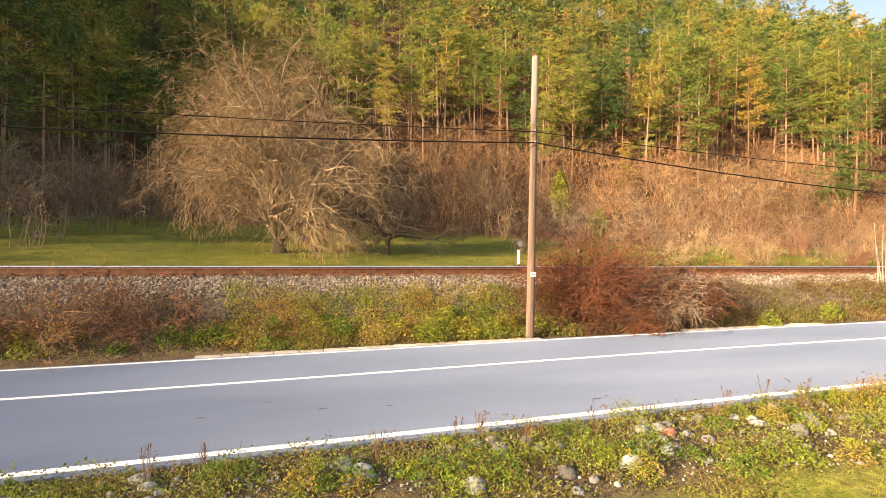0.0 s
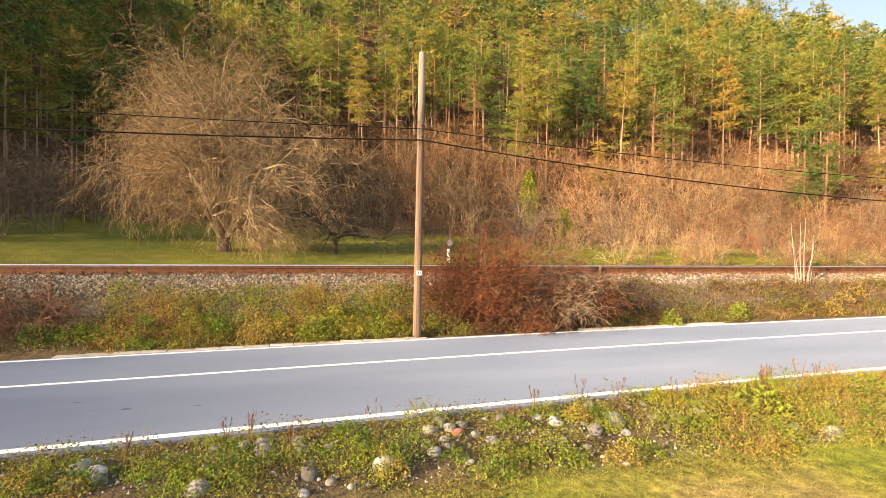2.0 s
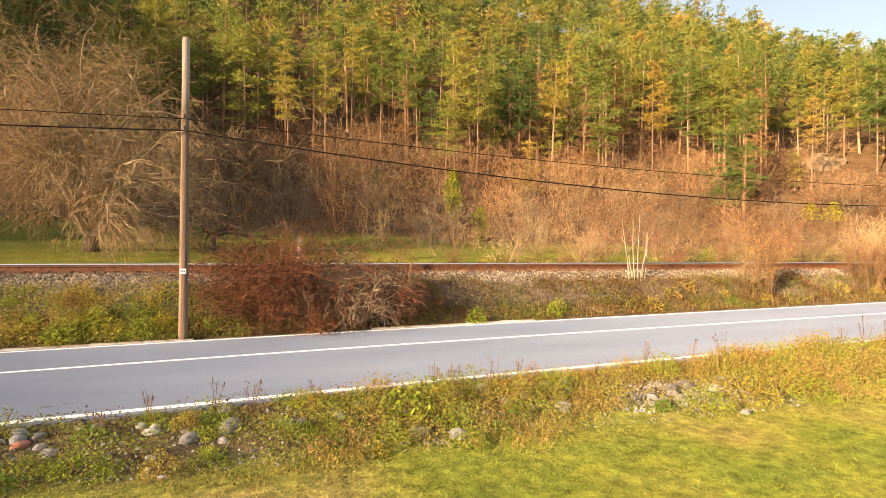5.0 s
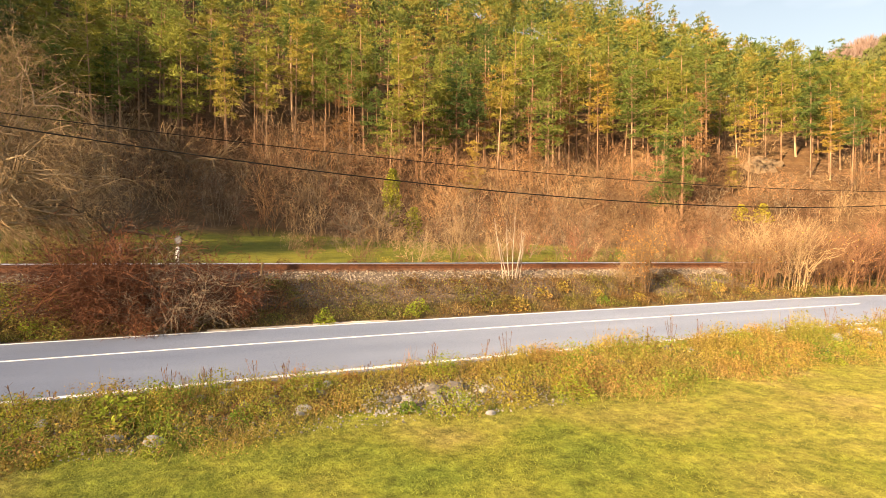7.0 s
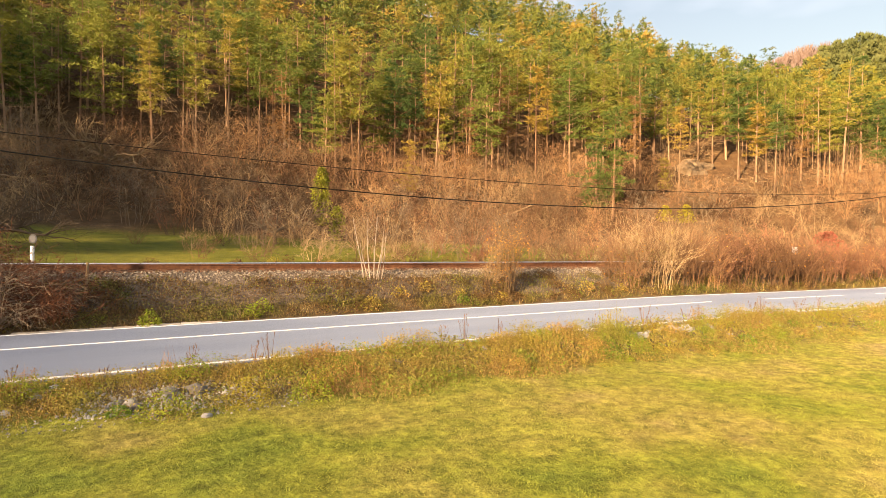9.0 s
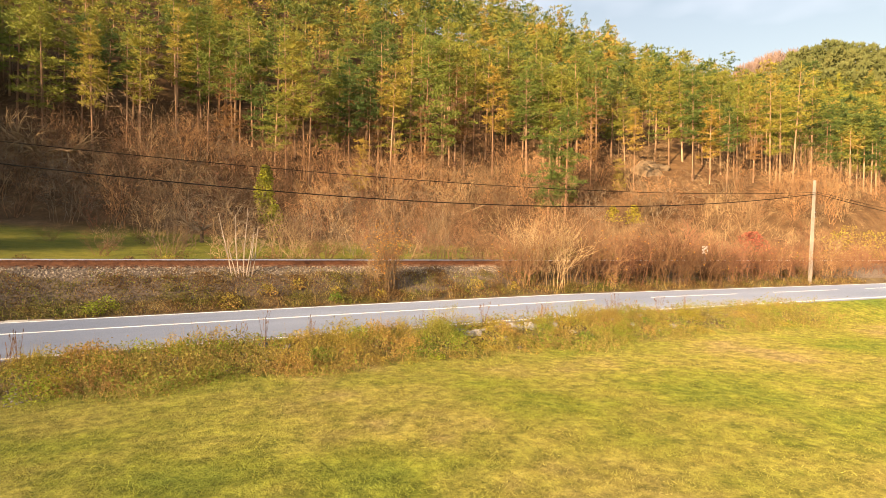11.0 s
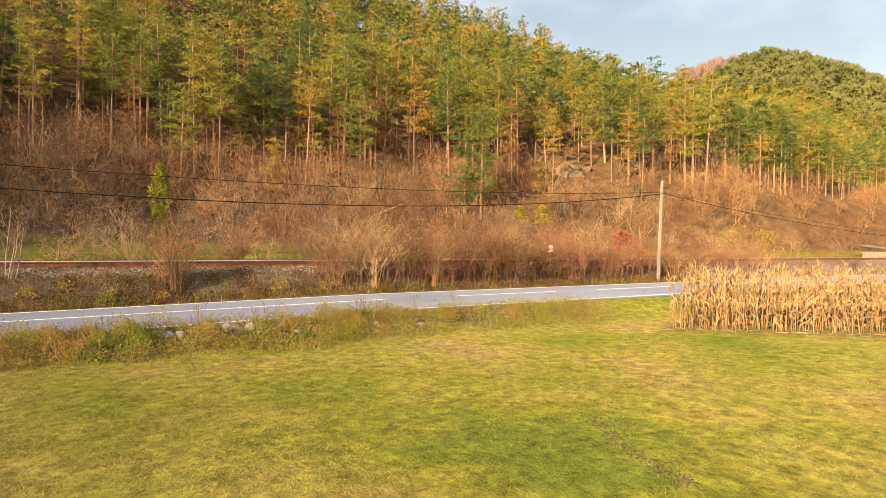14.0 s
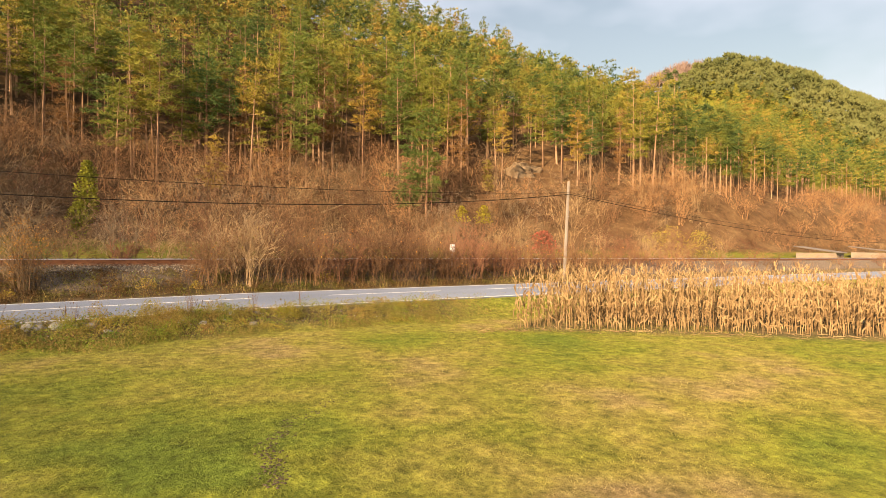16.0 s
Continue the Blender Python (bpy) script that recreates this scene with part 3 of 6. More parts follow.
# ---- road ----
rx = np.arange(-90, 190.1, 1.0)
road = tagged(new("road", mesh_np("road", *ribbon(rx, y_near(rx) - 0.22, y_far(rx) + 0.16, z_road(rx), 0.12), M_ASPHALT)),
              "grey asphalt country road, worn and sunlit", "road", kind="structure")


def paint(name, xs, ymid, width, label):
    tagged(new(name, mesh_np(name, *ribbon(xs, ymid(xs) - width / 2, ymid(xs) + width / 2, z_road(xs) + 0.006, 0.004), M_LINE)), label, "road marking", kind="structure")


paint("edge_line_near", rx, y_near, 0.15, "white painted edge line on the asphalt")
paint("edge_line_far", rx, y_far, 0.11, "thin white painted edge line on the asphalt")
paint("centre_line", np.arange(-90, 34.6, 0.9), y_mid, 0.12, "solid white centre line on the asphalt")
for i in range(9):
    paint("centre_dash", np.arange(37.6 + 9 * i, 43.7 + 9 * i, 1.0), y_mid, 0.12, "white centre line dash on the asphalt")
stain_rng = random.Random(5)
for x, y, s in ((3.05, 9.0, 0.06), (3.3, 9.12, 0.045), (-3.6, 9.6, 0.05), (-1.7, 9.6, 0.06), (-7.0, 9.4, 0.07), (-2.6, 10.2, 0.05), (-0.6, 9.5, 0.05)):
    pts = [(x + s * 1.6 * math.cos(a) * stain_rng.uniform(0.6, 1.1), y + s * 0.6 * math.sin(a) * stain_rng.uniform(0.6, 1.1)) for a in np.linspace(0, 2 * math.pi, 13)[:-1]]
    v = [(px, py, float(z_road(px)) + 0.004) for px, py in pts] + [(x, y, float(z_road(x)) + 0.0045)]
    tagged(new("tar_stain", mesh_np("tar_stain", v, [(k, (k + 1) % 12, 12) for k in range(12)], M_STAIN)), "small dark tar stain on the road", "stain", kind="structure")

# ---- railway ----
track = thing("railway_track", 0, RAIL_Y + GAUGE / 2, RAIL_Z, "rusty single railway track on pale stone ballast", "railway track")
PROFILE = [(-0.018, 0), (0.018, 0), (0.036, -0.02), (0.036, -0.04), (0.010, -0.052), (0.010, -0.165), (0.075, -0.18), (0.075, -0.195), (-0.075, -0.195), (-0.075, -0.18), (-0.010, -0.165), (-0.010, -0.052), (-0.036, -0.04), (-0.036, -0.02)]


def rail_piece(y, x0, x1, polished, dx=24.0):
    xs = np.arange(x0, x1 + 0.1, dx)
    n = len(PROFILE)
    v = np.array([(x, y + p, z) for x in xs for p, z in PROFILE])
    tris, idx = [], []
    for i in range(len(xs) - 1):
        for k in range(n):
            a, b = i * n + k, i * n + (k + 1) % n
            tris += [(a, a + n, b + n), (a, b + n, b)]
            idx += [1 if k in polished else 0] * 2
    return mesh_np("rail", v, tris, None, mats=[M_RUST, M_RAILHEAD], index=idx)


for y in (-GAUGE / 2, GAUGE / 2):
    r = part("rail", rail_piece(y, -120, 264, (0, 12, 13) if y > 0 else (0, 1)), None, track, "rusty steel rail with a polished head")
    for x in (-8.0, 16.0, 40.0):
        part("fishplate", box(x - 0.3, y - 0.03, -0.135, x + 0.3, y + 0.03, -0.06, 0.01), M_RUST, r)
sleeper_mesh = mesh_np("sleeper", *box(-0.13, -1.25, -0.36, 0.13, 1.25, -0.2, 0.02), M_SLEEPER)
clip_mesh = mesh_np("clip", *box(-0.06, -0.04, -0.2, 0.06, 0.04, -0.14, 0.012), M_RUST)
for i in range(150):
    x = -24 + 0.6 * i
    s = part("sleeper", sleeper_mesh, None, track)
    s.location = (x, 0, 0)
    if -16 < x < 42:
        for y in (-GAUGE / 2 - 0.09, GAUGE / 2 - 0.09):
            part("clip", clip_mesh, None, s).location = (0, y, 0)

bed_x = np.arange(-120, 264, 2.0)
BED = [(-3.3, -1.6), (-2.95, -1.08), (-2.35, -0.7), (-1.75, -0.42), (-1.36, -0.27), (-0.9, -0.22), (1.2, -0.235), (1.75, -0.37), (2.5, -0.7)]
v = np.array([(x, yy, zz) for x in bed_x for yy, zz in BED])
n = len(BED)
t = [(i * n + k, (i + 1) * n + k, (i + 1) * n + k + 1) for i in range(len(bed_x) - 1) for k in range(n - 1)] + \
    [(i * n + k, (i + 1) * n + k + 1, i * n + k + 1) for i in range(len(bed_x) - 1) for k in range(n - 1)]
bed = tagged(new("ballast_bed", mesh_np("ballast_bed", v, t, M_BALLAST_BED)), "bed of crushed pale stone under the track", "ballast", kind="structure")
bed.matrix_basis = pose(0, RAIL_Y + GAUGE / 2, RAIL_Z)

# loose stones, each with its own facets
ico = bmesh.new()
bmesh.ops.create_icosphere(ico, subdivisions=1, radius=1.0)
ICO = bm_piece(ico)


def scattered_stones(count, x0, x1, y0, y1, size, zfun, seed):
    r = np.random.default_rng(seed)
    x, y = r.uniform(x0, x1, count), r.uniform(y0, y1, count)
    z = zfun(x, y)
    octa_v = np.array([[1, 0, 0], [-1, 0, 0], [0, 1, 0], [0, -1, 0], [0, 0, 1], [0, 0, -1]], float)
    octa_t = np.array([[0, 2, 4], [2, 1, 4], [1, 3, 4], [3, 0, 4], [2, 0, 5], [1, 2, 5], [3, 1, 5], [0, 3, 5]])
    s = r.uniform(size[0], size[1], (count, 1, 1)) * r.uniform(0.6, 1.3, (count, 1, 3))
    v = octa_v[None] * s * r.uniform(0.75, 1.2, (count, 6, 3)) 
    a = r.uniform(0, 6.28, count)
    c, sn = np.cos(a)[:, None], np.sin(a)[:, None]
    tilt = r.uniform(-0.7, 0.7, (count, 1))
    vy, vz = v[..., 1] * np.cos(tilt) - v[..., 2] * np.sin(tilt), v[..., 1] * np.sin(tilt) + v[..., 2] * np.cos(tilt)
    v = np.stack([v[..., 0] * c - vy * sn, v[..., 0] * sn + vy * c, vz], -1)
    v += np.stack([x, y, z], -1)[:, None]
    return v.reshape(-1, 3), (octa_t[None] + (np.arange(count) * 6)[:, None, None]).reshape(-1, 3)


def bed_z(x, y):
    return RAIL_Z + np.interp(y - RAIL_Y - GAUGE / 2, [p[0] for p in BED], [p[1] for p in BED]) + 0.01


stuff("ballast_stones", joined([scattered_stones(8000, -16, 7, RAIL_Y - 1.75, RAIL_Y - 0.4, (0.025, 0.055), bed_z, 3),
                                scattered_stones(6500, 7, 50, RAIL_Y - 1.3, RAIL_Y - 0.4, (0.025, 0.05), bed_z, 4),
                                scattered_stones(2000, -16, 50, RAIL_Y + 0.1, RAIL_Y + 1.4, (0.03, 0.06), bed_z, 5)]),
      M_BALLAST, "loose crushed pale grey-brown ballast stones beside the rail", "ballast stones")

stuff("rusty_ballast_stones", scattered_stones(7500, -16, 60, RAIL_Y - 0.62, RAIL_Y + 0.05, (0.025, 0.055), bed_z, 15), M_RUST_STONE, "rust-stained ballast stones along the sleeper ends", "ballast stones")

# concrete gutter slabs along the far edge of the road
gutter = tagged(new("gutter"), "pale concrete gutter slabs along the road edge", "gutter", kind="structure")
slab_mesh = mesh_np("slab", *box(-0.298, -0.15, -0.08, 0.298, 0.15, 0.0, 0.012), M_CONCRETE)
for i in range(98):
    x = -14 + 0.608 * i
    if x < -4.5 or 4.5 < x < 9.5 or x > 15:
        continue
    s = part("slab", slab_mesh, None, gutter)
    s.matrix_basis = pose(x, float(y_far(x)) + 0.32, float(z_road(x)) + 0.008 + stain_rng.uniform(-0.008, 0.008), stain_rng.uniform(-1, 1), 0, 1.2 + stain_rng.uniform(-0.5, 0.5))

# ---- poles and cables ----
def wood_pole(x, y, height, lean, mat, label, sides=12):
    z = gz(x, y) - 0.02
    e = thing("utility_pole", x, y, z, label, "utility pole", "roadside utility poles")
    e.matrix_basis = pose(x, y, z, 0, lean, 0)
    prof = [(0.125, -0.5), (0.12, 0.1), (0.11, height * 0.35), (0.099, height * 0.7), (0.088, height - 0.04), (0.065, height)]
    part("shaft", lathe(prof, sides), mat, e, smooth=True)
    for h in (height - 2.12, height - 2.43):
        b = part("bracket", box(-0.02, -0.16, h - 0.03, 0.02, 0.02, h + 0.03, 0.008), M_GALV, e)
        part("insulator", lathe([(0.02, h - 0.02), (0.032, h), (0.022, h + 0.03), (0.03, h + 0.05), (0.012, h + 0.07)], 8, 0, -0.17), M_DARK, b)
    return e


pole_1 = wood_pole(4.27, 14.85, 8.13, 0.3, M_POLE, "weathered brown wooden utility pole at the road edge")
part("bleached_top", lathe([(0.0975, 6.2), (0.0945, 6.9), (0.0905, 8.10), (0.068, 8.145)], 12), M_POLE_PALE, pole_1, "sun-bleached pale grey upper end", smooth=True)
plate = part("number_plate", box(-0.075, -0.147, 1.84, 0.075, -0.137, 1.97, 0.004), M_WHITE, pole_1, "small white plate with dark marks")
part("plate_mark", box(-0.05, -0.152, 1.89, -0.01, -0.148, 1.93), M_DARK, plate)
part("plate_mark", box(0.01, -0.152, 1.89, 0.05, -0.148, 1.93), M_DARK, plate)
pole_2 = wood_pole(55.85, 15.7, 6.85, 2.2, M_POLE_GREY, "pale grey utility pole behind the dry corn")
pole_3 = wood_pole(-46.0, 14.6, 8.2, 0.0, M_POLE, "weathered brown wooden utility pole further along the road")
pole_4 = wood_pole(124.0, 17.0, 6.2, 0.0, M_POLE_GREY, "pale grey utility pole further along the road")


def cable(name, a, b, sag, label, radius=0.016):
    a, b = np.array(a), np.array(b)
    s = np.linspace(0, 1, 41)
    p = a + (b - a) * s[:, None]
    p[:, 2] -= sag * 4 * s * (1 - s)
    tagged(new(name, mesh_np(name, *tube_path(p, radius, 5), M_WIRE, True)), label, "cable", "overhead cables")


for dz, thick, sags in ((0.0, 0.012, (0.75, 0.9, 0.8)), (-0.31, 0.02, (1.0, 1.55, 1.0))):
    z1, z2, z3, z4 = gz(4.27, 14.85) + 5.93 + dz, 6.5 + dz * 0.35, gz(-46, 14.6) + 7.6 + dz, 4.4 + dz
    lab = "thin black overhead cable" if dz == 0 else "thicker black overhead cable"
    cable("overhead_cable", (-46, 14.43, z3), (4.27, 14.68, z1), sags[0], lab, thick)
    cable("overhead_cable", (4.27, 14.68, z1), (56.05, 15.53, z2), sags[1], lab, thick)
    cable("overhead_cable", (56.05, 15.53, z2), (124, 16.83, z4), sags[2], lab, thick)

# ---- signs and posts beside the track ----
def railway_sign(x, y):
    z = gz(x, y)
    e = thing("railway_sign", x, y, z, "white railway post with a dark-rimmed round disc", "railway sign", turn=-0.35)
    part("post", lathe([(0.075, -0.2), (0.075, 1.18), (0.06, 1.22)], 10), M_WHITE, e)
    part("band", lathe([(0.079, 0.42), (0.079, 0.55)], 10), M_DARK, e)
    for sx in (0,):
        disc_v, disc_t = lathe([(0.20, -0.015), (0.20, 0.015)], 18)
        disc = disc_v[:, [0, 2, 1]] * [0.85, 1, 1] + [0.06, -0.05, 1.52]
        d = part("disc", (disc, disc_t), M_DARK, e, "dark rimmed disc")
        face_v, face_t = lathe([(0.145, -0.004), (0.145, 0.004)], 18)
        part("disc_face", (face_v[:, [0, 2, 1]] * [0.85, 1, 1] + [0.06, -0.069, 1.52], face_t), M_GREY_PAINT, d, "dull grey face")


railway_sign(7.8, 24.5)
kp = thing("marker_post", 6.85, 16.9, gz(6.85, 16.9), "slim pale marker post standing in the brambles", "marker post")
part("post", tubes([(0, 0, -0.2, 0.02, 0, 1.6, 0.04, 0.035)], 8), M_CONCRETE, kp)
part("band", tubes([(0.015, 0, 1.3, 0.018, 0, 1.4, 0.042, 0.042)], 8), M_DARK, kp)
wb = thing("signal_box", 47.6, 17.3, gz(47.6, 17.3), "small white equipment box on a post by the track", "equipment box")
part("post", lathe([(0.035, -0.2), (0.035, 1.5)], 8), M_GALV, wb)
part("cabinet", box(-0.13, -0.1, 1.2, 0.13, 0.1, 1.68, 0.02), M_WHITE, wb)
st = thing("wooden_stake", 10.9, 16.4, gz(10.9, 16.4), "leaning grey wooden stake in the brambles", "stake")
part("stake_post", tubes([(0, 0, -0.2, 0.1, -0.05, 1.35, 0.055, 0.045)], 6), M_TWIG_TAN, st)

# ---- trees ----
def pine(seed, height, crown_from, width, dead=0.25, fans=34):
    """Trunk tubes and needle clumps of one Scots pine."""
    r = np.random.default_rng(seed)
    n = 7
    zs = np.linspace(0, height, n + 1)
    xy = np.cumsum(r.normal(0, 0.05, (n + 1, 2)), 0) * (zs[:, None] / height)
    segs = []
    for i in range(n):
        ra, rb = 0.17 * (1 - 0.88 * zs[i] / height), 0.17 * (1 - 0.88 * zs[i + 1] / height)
        segs.append((*xy[i], zs[i] - (0.4 if i == 0 else 0), *xy[i + 1], zs[i + 1], ra, rb))
    for _ in range(int(14 * dead * 4)):
        z = r.uniform(0.15, crown_from + 0.1) * height
        a, ln = r.uniform(0, 6.28), r.uniform(0.5, 1.5)
        segs.append((0, 0, z, math.cos(a) * ln, math.sin(a) * ln, z + r.uniform(-0.2, 0.15), 0.022, 0.008))
    base, tip = [], []
    z = crown_from * height
    step = height * 0.062
    lop = r.uniform(0, 6.28)
    while z < height * 0.97:
        f = (z / height - crown_from) / (1 - crown_from)
        reach = width * min(1.0, 0.5 + 2.4 * f) * (1.03 - f) ** 0.65 + 0.3
        count = int(r.integers(3, 7))
        turn = r.uniform(0, 6.28)
        girth = r.uniform(0.6, 1.25)
        for k in range(count):
            a = turn + k * 6.28 / count + r.uniform(-0.5, 0.5)
            ln = reach * girth * r.uniform(0.55, 1.3) * (1 + 0.35 * math.cos(a - lop))
            lift = -0.12 + 0.6 * f + r.uniform(-0.22, 0.22)
            end = np.array([math.cos(a) * ln, math.sin(a) * ln, lift * ln + 0.12 * ln * ln / width])
            segs.append((0, 0, z, *(end * 0.9 + [0, 0, z]), 0.03 * (1.2 - f), 0.008))
            # rounded sprays of needles along the outer part of the bough
            for s in ((0.4, 0.62, 0.82, 1.0) if ln > 1.3 else (0.6, 1.0)):
                c = end * s + [0, 0, z + 0.1] + r.normal(0, 0.16, 3)
                puff = (0.3 + 0.3 * s) * r.uniform(0.75, 1.25) * (1.25 - 0.45 * f)
                d = r.normal(0, 1, (fans, 3)) * [1, 1, 0.36] + end / max(ln, 0.3) * 0.35 + [0, 0, 0.3]
                d /= np.linalg.norm(d, axis=1, keepdims=True)
                o = d * puff * r.uniform(0.25, 0.75, (fans, 1)) * [1, 1, 0.75]
                base.append(c + o)
                tip.append(c + o + d * puff * r.uniform(0.5, 0.9, (fans, 1)))
        z += step * r.uniform(0.5, 1.5)
    top = np.repeat([[*xy[-1], height - 0.7]], 12, 0) + r.normal(0, 0.12, (12, 3))
    base.append(top)
    tip.append(top + r.normal(0, 0.18, (12, 3)) + [0, 0, 0.55])
    return segs, np.concatenate(base), np.concatenate(tip)


def needle_piece(base, tip, width=0.17):
    """Flat spiky tufts: one triangle each."""
    d = tip - base
    side = np.cross(d, rng.normal(size=d.shape))
    side /= np.linalg.norm(side, axis=1, keepdims=True) + 1e-9
    v = np.stack([base - side * width * 0.5, base + side * width * 0.5, tip], 1).reshape(-1, 3)
    return v, np.arange(len(v)).reshape(-1, 3)


PINES = []
for k, (h, cf, w) in enumerate([(17, 0.4, 2.2), (19, 0.5, 2.1), (15.5, 0.34, 2.3), (18, 0.54, 2.0), (16.5, 0.26, 2.7), (20, 0.46, 2.3), (13, 0.15, 2.5)]):
    segs, b, t_ = pine(40 + k, h, cf, w)
    PINES.append((mesh_np("pine_trunk", *tubes(segs, 4), M_BARK_PINE), mesh_np("pine_crown", *needle_piece(b, t_, 0.075), M_NEEDLE), h))
segs, b, t_ = pine(60, 17.5, 0.3, 1.9)
keep = rng.random(len(b)) < 0.5
BROWN_PINE = (mesh_np("pine_trunk", *tubes(segs, 4), M_BARK_PINE), mesh_np("pine_crown", *needle_piece(b[keep], t_[keep], 0.09), M_NEEDLE_BROWN), 17.5)


def pine_thing(kind, label):
    e = tagged(new("pine_tree"), label, "tree", "pines at the forest edge")
    part("trunk", kind[0], None, e)
    part("crown", kind[1], None, e)
    e.location = (0, -3000, -500)
    return e


GREEN_LABEL = "tall slender pine with a bare reddish trunk"
masters = [pine_thing(p, GREEN_LABEL if p[2] > 14 else "younger pine with green needles down to the ground") for p in PINES]
brown_master = pine_thing(BROWN_PINE, "half-dead pine with rusty brown needles")


def stand(master, x, y, turn, size):
    m = pose(x, y, gz(x, y) - 0.1, rng.uniform(-2.5, 2.5), rng.uniform(-2.5, 2.5), math.degrees(turn))
    return copy_thing(master, m @ Matrix.Diagonal((size, size, size, 1)))


def spots(x0, x1, y0, y1, gap, seed, test):
    """Uneven but well-spaced places in a rectangle."""
    r = np.random.default_rng(seed)
    out = []
    for y in np.arange(y0, y1, gap):
        for x in np.arange(x0, x1, gap):
            px, py = x + r.uniform(-0.48, 0.48) * gap, y + r.uniform(-0.48, 0.48) * gap
            if test(px, py):
                out.append((px, py))
    return out


def foot(x):
    """Where the pines begin."""
    return 75 - float(advance(x)) + 17 * float(smooth01((x - 130) / 100)) + 2.5 * math.sin(x * 0.11) + 2.0 * math.sin(x * 0.31 + 1) + float(notch(x)) * 0.95


def gap(x, y):
    """Dark gaps between the groups of pines."""
    return float(rough(x, y, 0.33, 3.0)) < -0.42


front = spots(-34, 128, 40, 150, 3.7, 11, lambda x, y: foot(x) < y < foot(x) + 15 and x > -20 and not (91 < x < 100.5 and y < 71) and not gap(x, y))
front.sort(key=lambda p: p[1] - foot(p[0]))
front = front[:290]
for i, (x, y) in enumerate(front):
    kind = int(rng.integers(0, 6))
    stand(masters[kind], x, y, rng.uniform(0, 6.28), rng.uniform(0.78, 1.22))
for x, y, k, s in ((9.0, 78.5, 0, 1.0), (70.5, 58.5, 4, 1.05), (68.5, 60.0, 6, 1.0), (73.0, 61.0, 6, 0.75), (43.0, 70.5, 6, 0.7), (85.0, 62.5, 6, 0.5)):
    stand(masters[k], x, y, 1.0 + x, s)
for x, y, s in ((60.5, 75.0, 1.05), (62.6, 76.2, 0.85), (39, 82, 0.9), (14.0, 83.0, 0.8), (26.0, 76.5, 0.85), (48.0, 78.0, 0.95), (33.5, 77.0, 0.75), (82.0, 66.0, 0.9), (112.0, 57.0, 0.85), (53.0, 71.5, 0.8)):
    stand(brown_master, x, y, x, s)
for m in masters + [brown_master]:
    for o in [*m.children_recursive, m]:
        bpy.data.objects.remove(o)

# the wood behind the edge, as one mass, with unseen spur trees added for shade
LIGHT = []
for k, (h, cf, w) in enumerate([(17, 0.36, 2.3), (19, 0.42, 2.2), (15.5, 0.3, 2.5)]):
    segs, b, t_ = pine(80 + k, h, cf, w * 1.05, 0.0, 12)
    xy_top = segs[5][3:5]
    LIGHT.append((needle_piece(b, b + (t_ - b) * 1.15, 0.14), needle_piece(b[::3], b[::3] + (t_[::3] - b[::3]) * 1.6, 0.3), tubes([(0, 0, -0.4, *xy_top, h * 0.62, 0.13, 0.06)], 4)))
behind = spots(-150, 190, 14, 225, 4.7, 21, lambda x, y: x > -16 - 0.55 * y and (foot(x) + (14.0 if -36 < x < 126 else 0.0) < y < foot(x) + 58 + 54 * float(smooth01((x - 30) / 45))) or 2 < spur_depth(x, y) < (42 if y > 70 else 22) and 0.909 * y - 0.418 * x > 42 and y < 125)
behind += spots(190, 345, 50, 190, 6.0, 24, lambda x, y: foot(x) < y < foot(x) + 110)
crowns, trunks = [], []
for x, y in behind:
    if y < foot(x) + 45 and x > -10 and gap(x, y):
        continue
    k, turn, size = int(rng.integers(0, 3)), rng.uniform(0, 6.28), rng.uniform(0.8, 1.15)
    # enlarged spur trees lengthen the shade on the left slope
    if spur_depth(x, y) > 2 and 0.909 * y - 0.418 * x > 71:
        size *= 1.12
    z = gz(x, y) - 0.2
    crowns.append(placed(LIGHT[k][1 if y > foot(x) + 34 or x < -20 - 0.5 * y or x > 170 else 0], x, y, z, turn, size))
    if y < foot(x) + 60 and y > 40:
        trunks.append(placed(LIGHT[k][2], x, y, z, turn, size))
stuff("pine_wood", joined(crowns), M_NEEDLE_STUFF, "dense green-yellow pine wood climbing the hill, with unseen shade-casting spur trees", "pine wood")
stuff("pine_wood_trunks", joined(trunks), M_BARK_PINE, "close-set slim pine trunks in the wood", "tree trunks")
fr = np.random.default_rng(5)
tiny = []
zc = fr.uniform(-0.25, 1.0, 130)
ac = fr.uniform(0, 6.28, 130)
rc = np.sqrt(1 - zc * zc) * fr.uniform(0.75, 1.1, 130)
dome = np.stack([rc * np.cos(ac) * 2.5, rc * np.sin(ac) * 2.5, zc * 4.2], 1)
b_ = dome * 0.72 + [0, 0, 8.2]
t2_ = dome + [0, 0, 8.2] + fr.normal(0, 0.35, (130, 3))
TINY = needle_piece(b_, t2_, 0.75)
THIN = needle_piece(b_[::2] * [0.4, 0.4, 0.8], t2_[::2], 0.4)
for x, y in spots(345, 600, 60, 280, 5.6, 22, lambda x, y: y > foot(x) and not (x < 405 and y > 213)):
    tiny.append(placed(TINY, x, y, gz(x, y) - 2, rng.uniform(0, 6.28), rng.uniform(1.1, 1.65)))
stuff("far_wood", joined(tiny), M_FAR_NEEDLE, "green wood on the far hills, its colour paled for haze", "far wood")
tiny = []
for x, y in spots(364, 400, 214, 246, 3.6, 23, lambda x, y: True):
    tiny.append(placed(THIN, x, y, gz(x, y) - 2, rng.uniform(0, 6.28), rng.uniform(1.2, 1.75)))
stuff("far_bare_wood", joined(tiny), M_FAR_BARE, "reddish leafless trees in the saddle of the hills", "far wood")

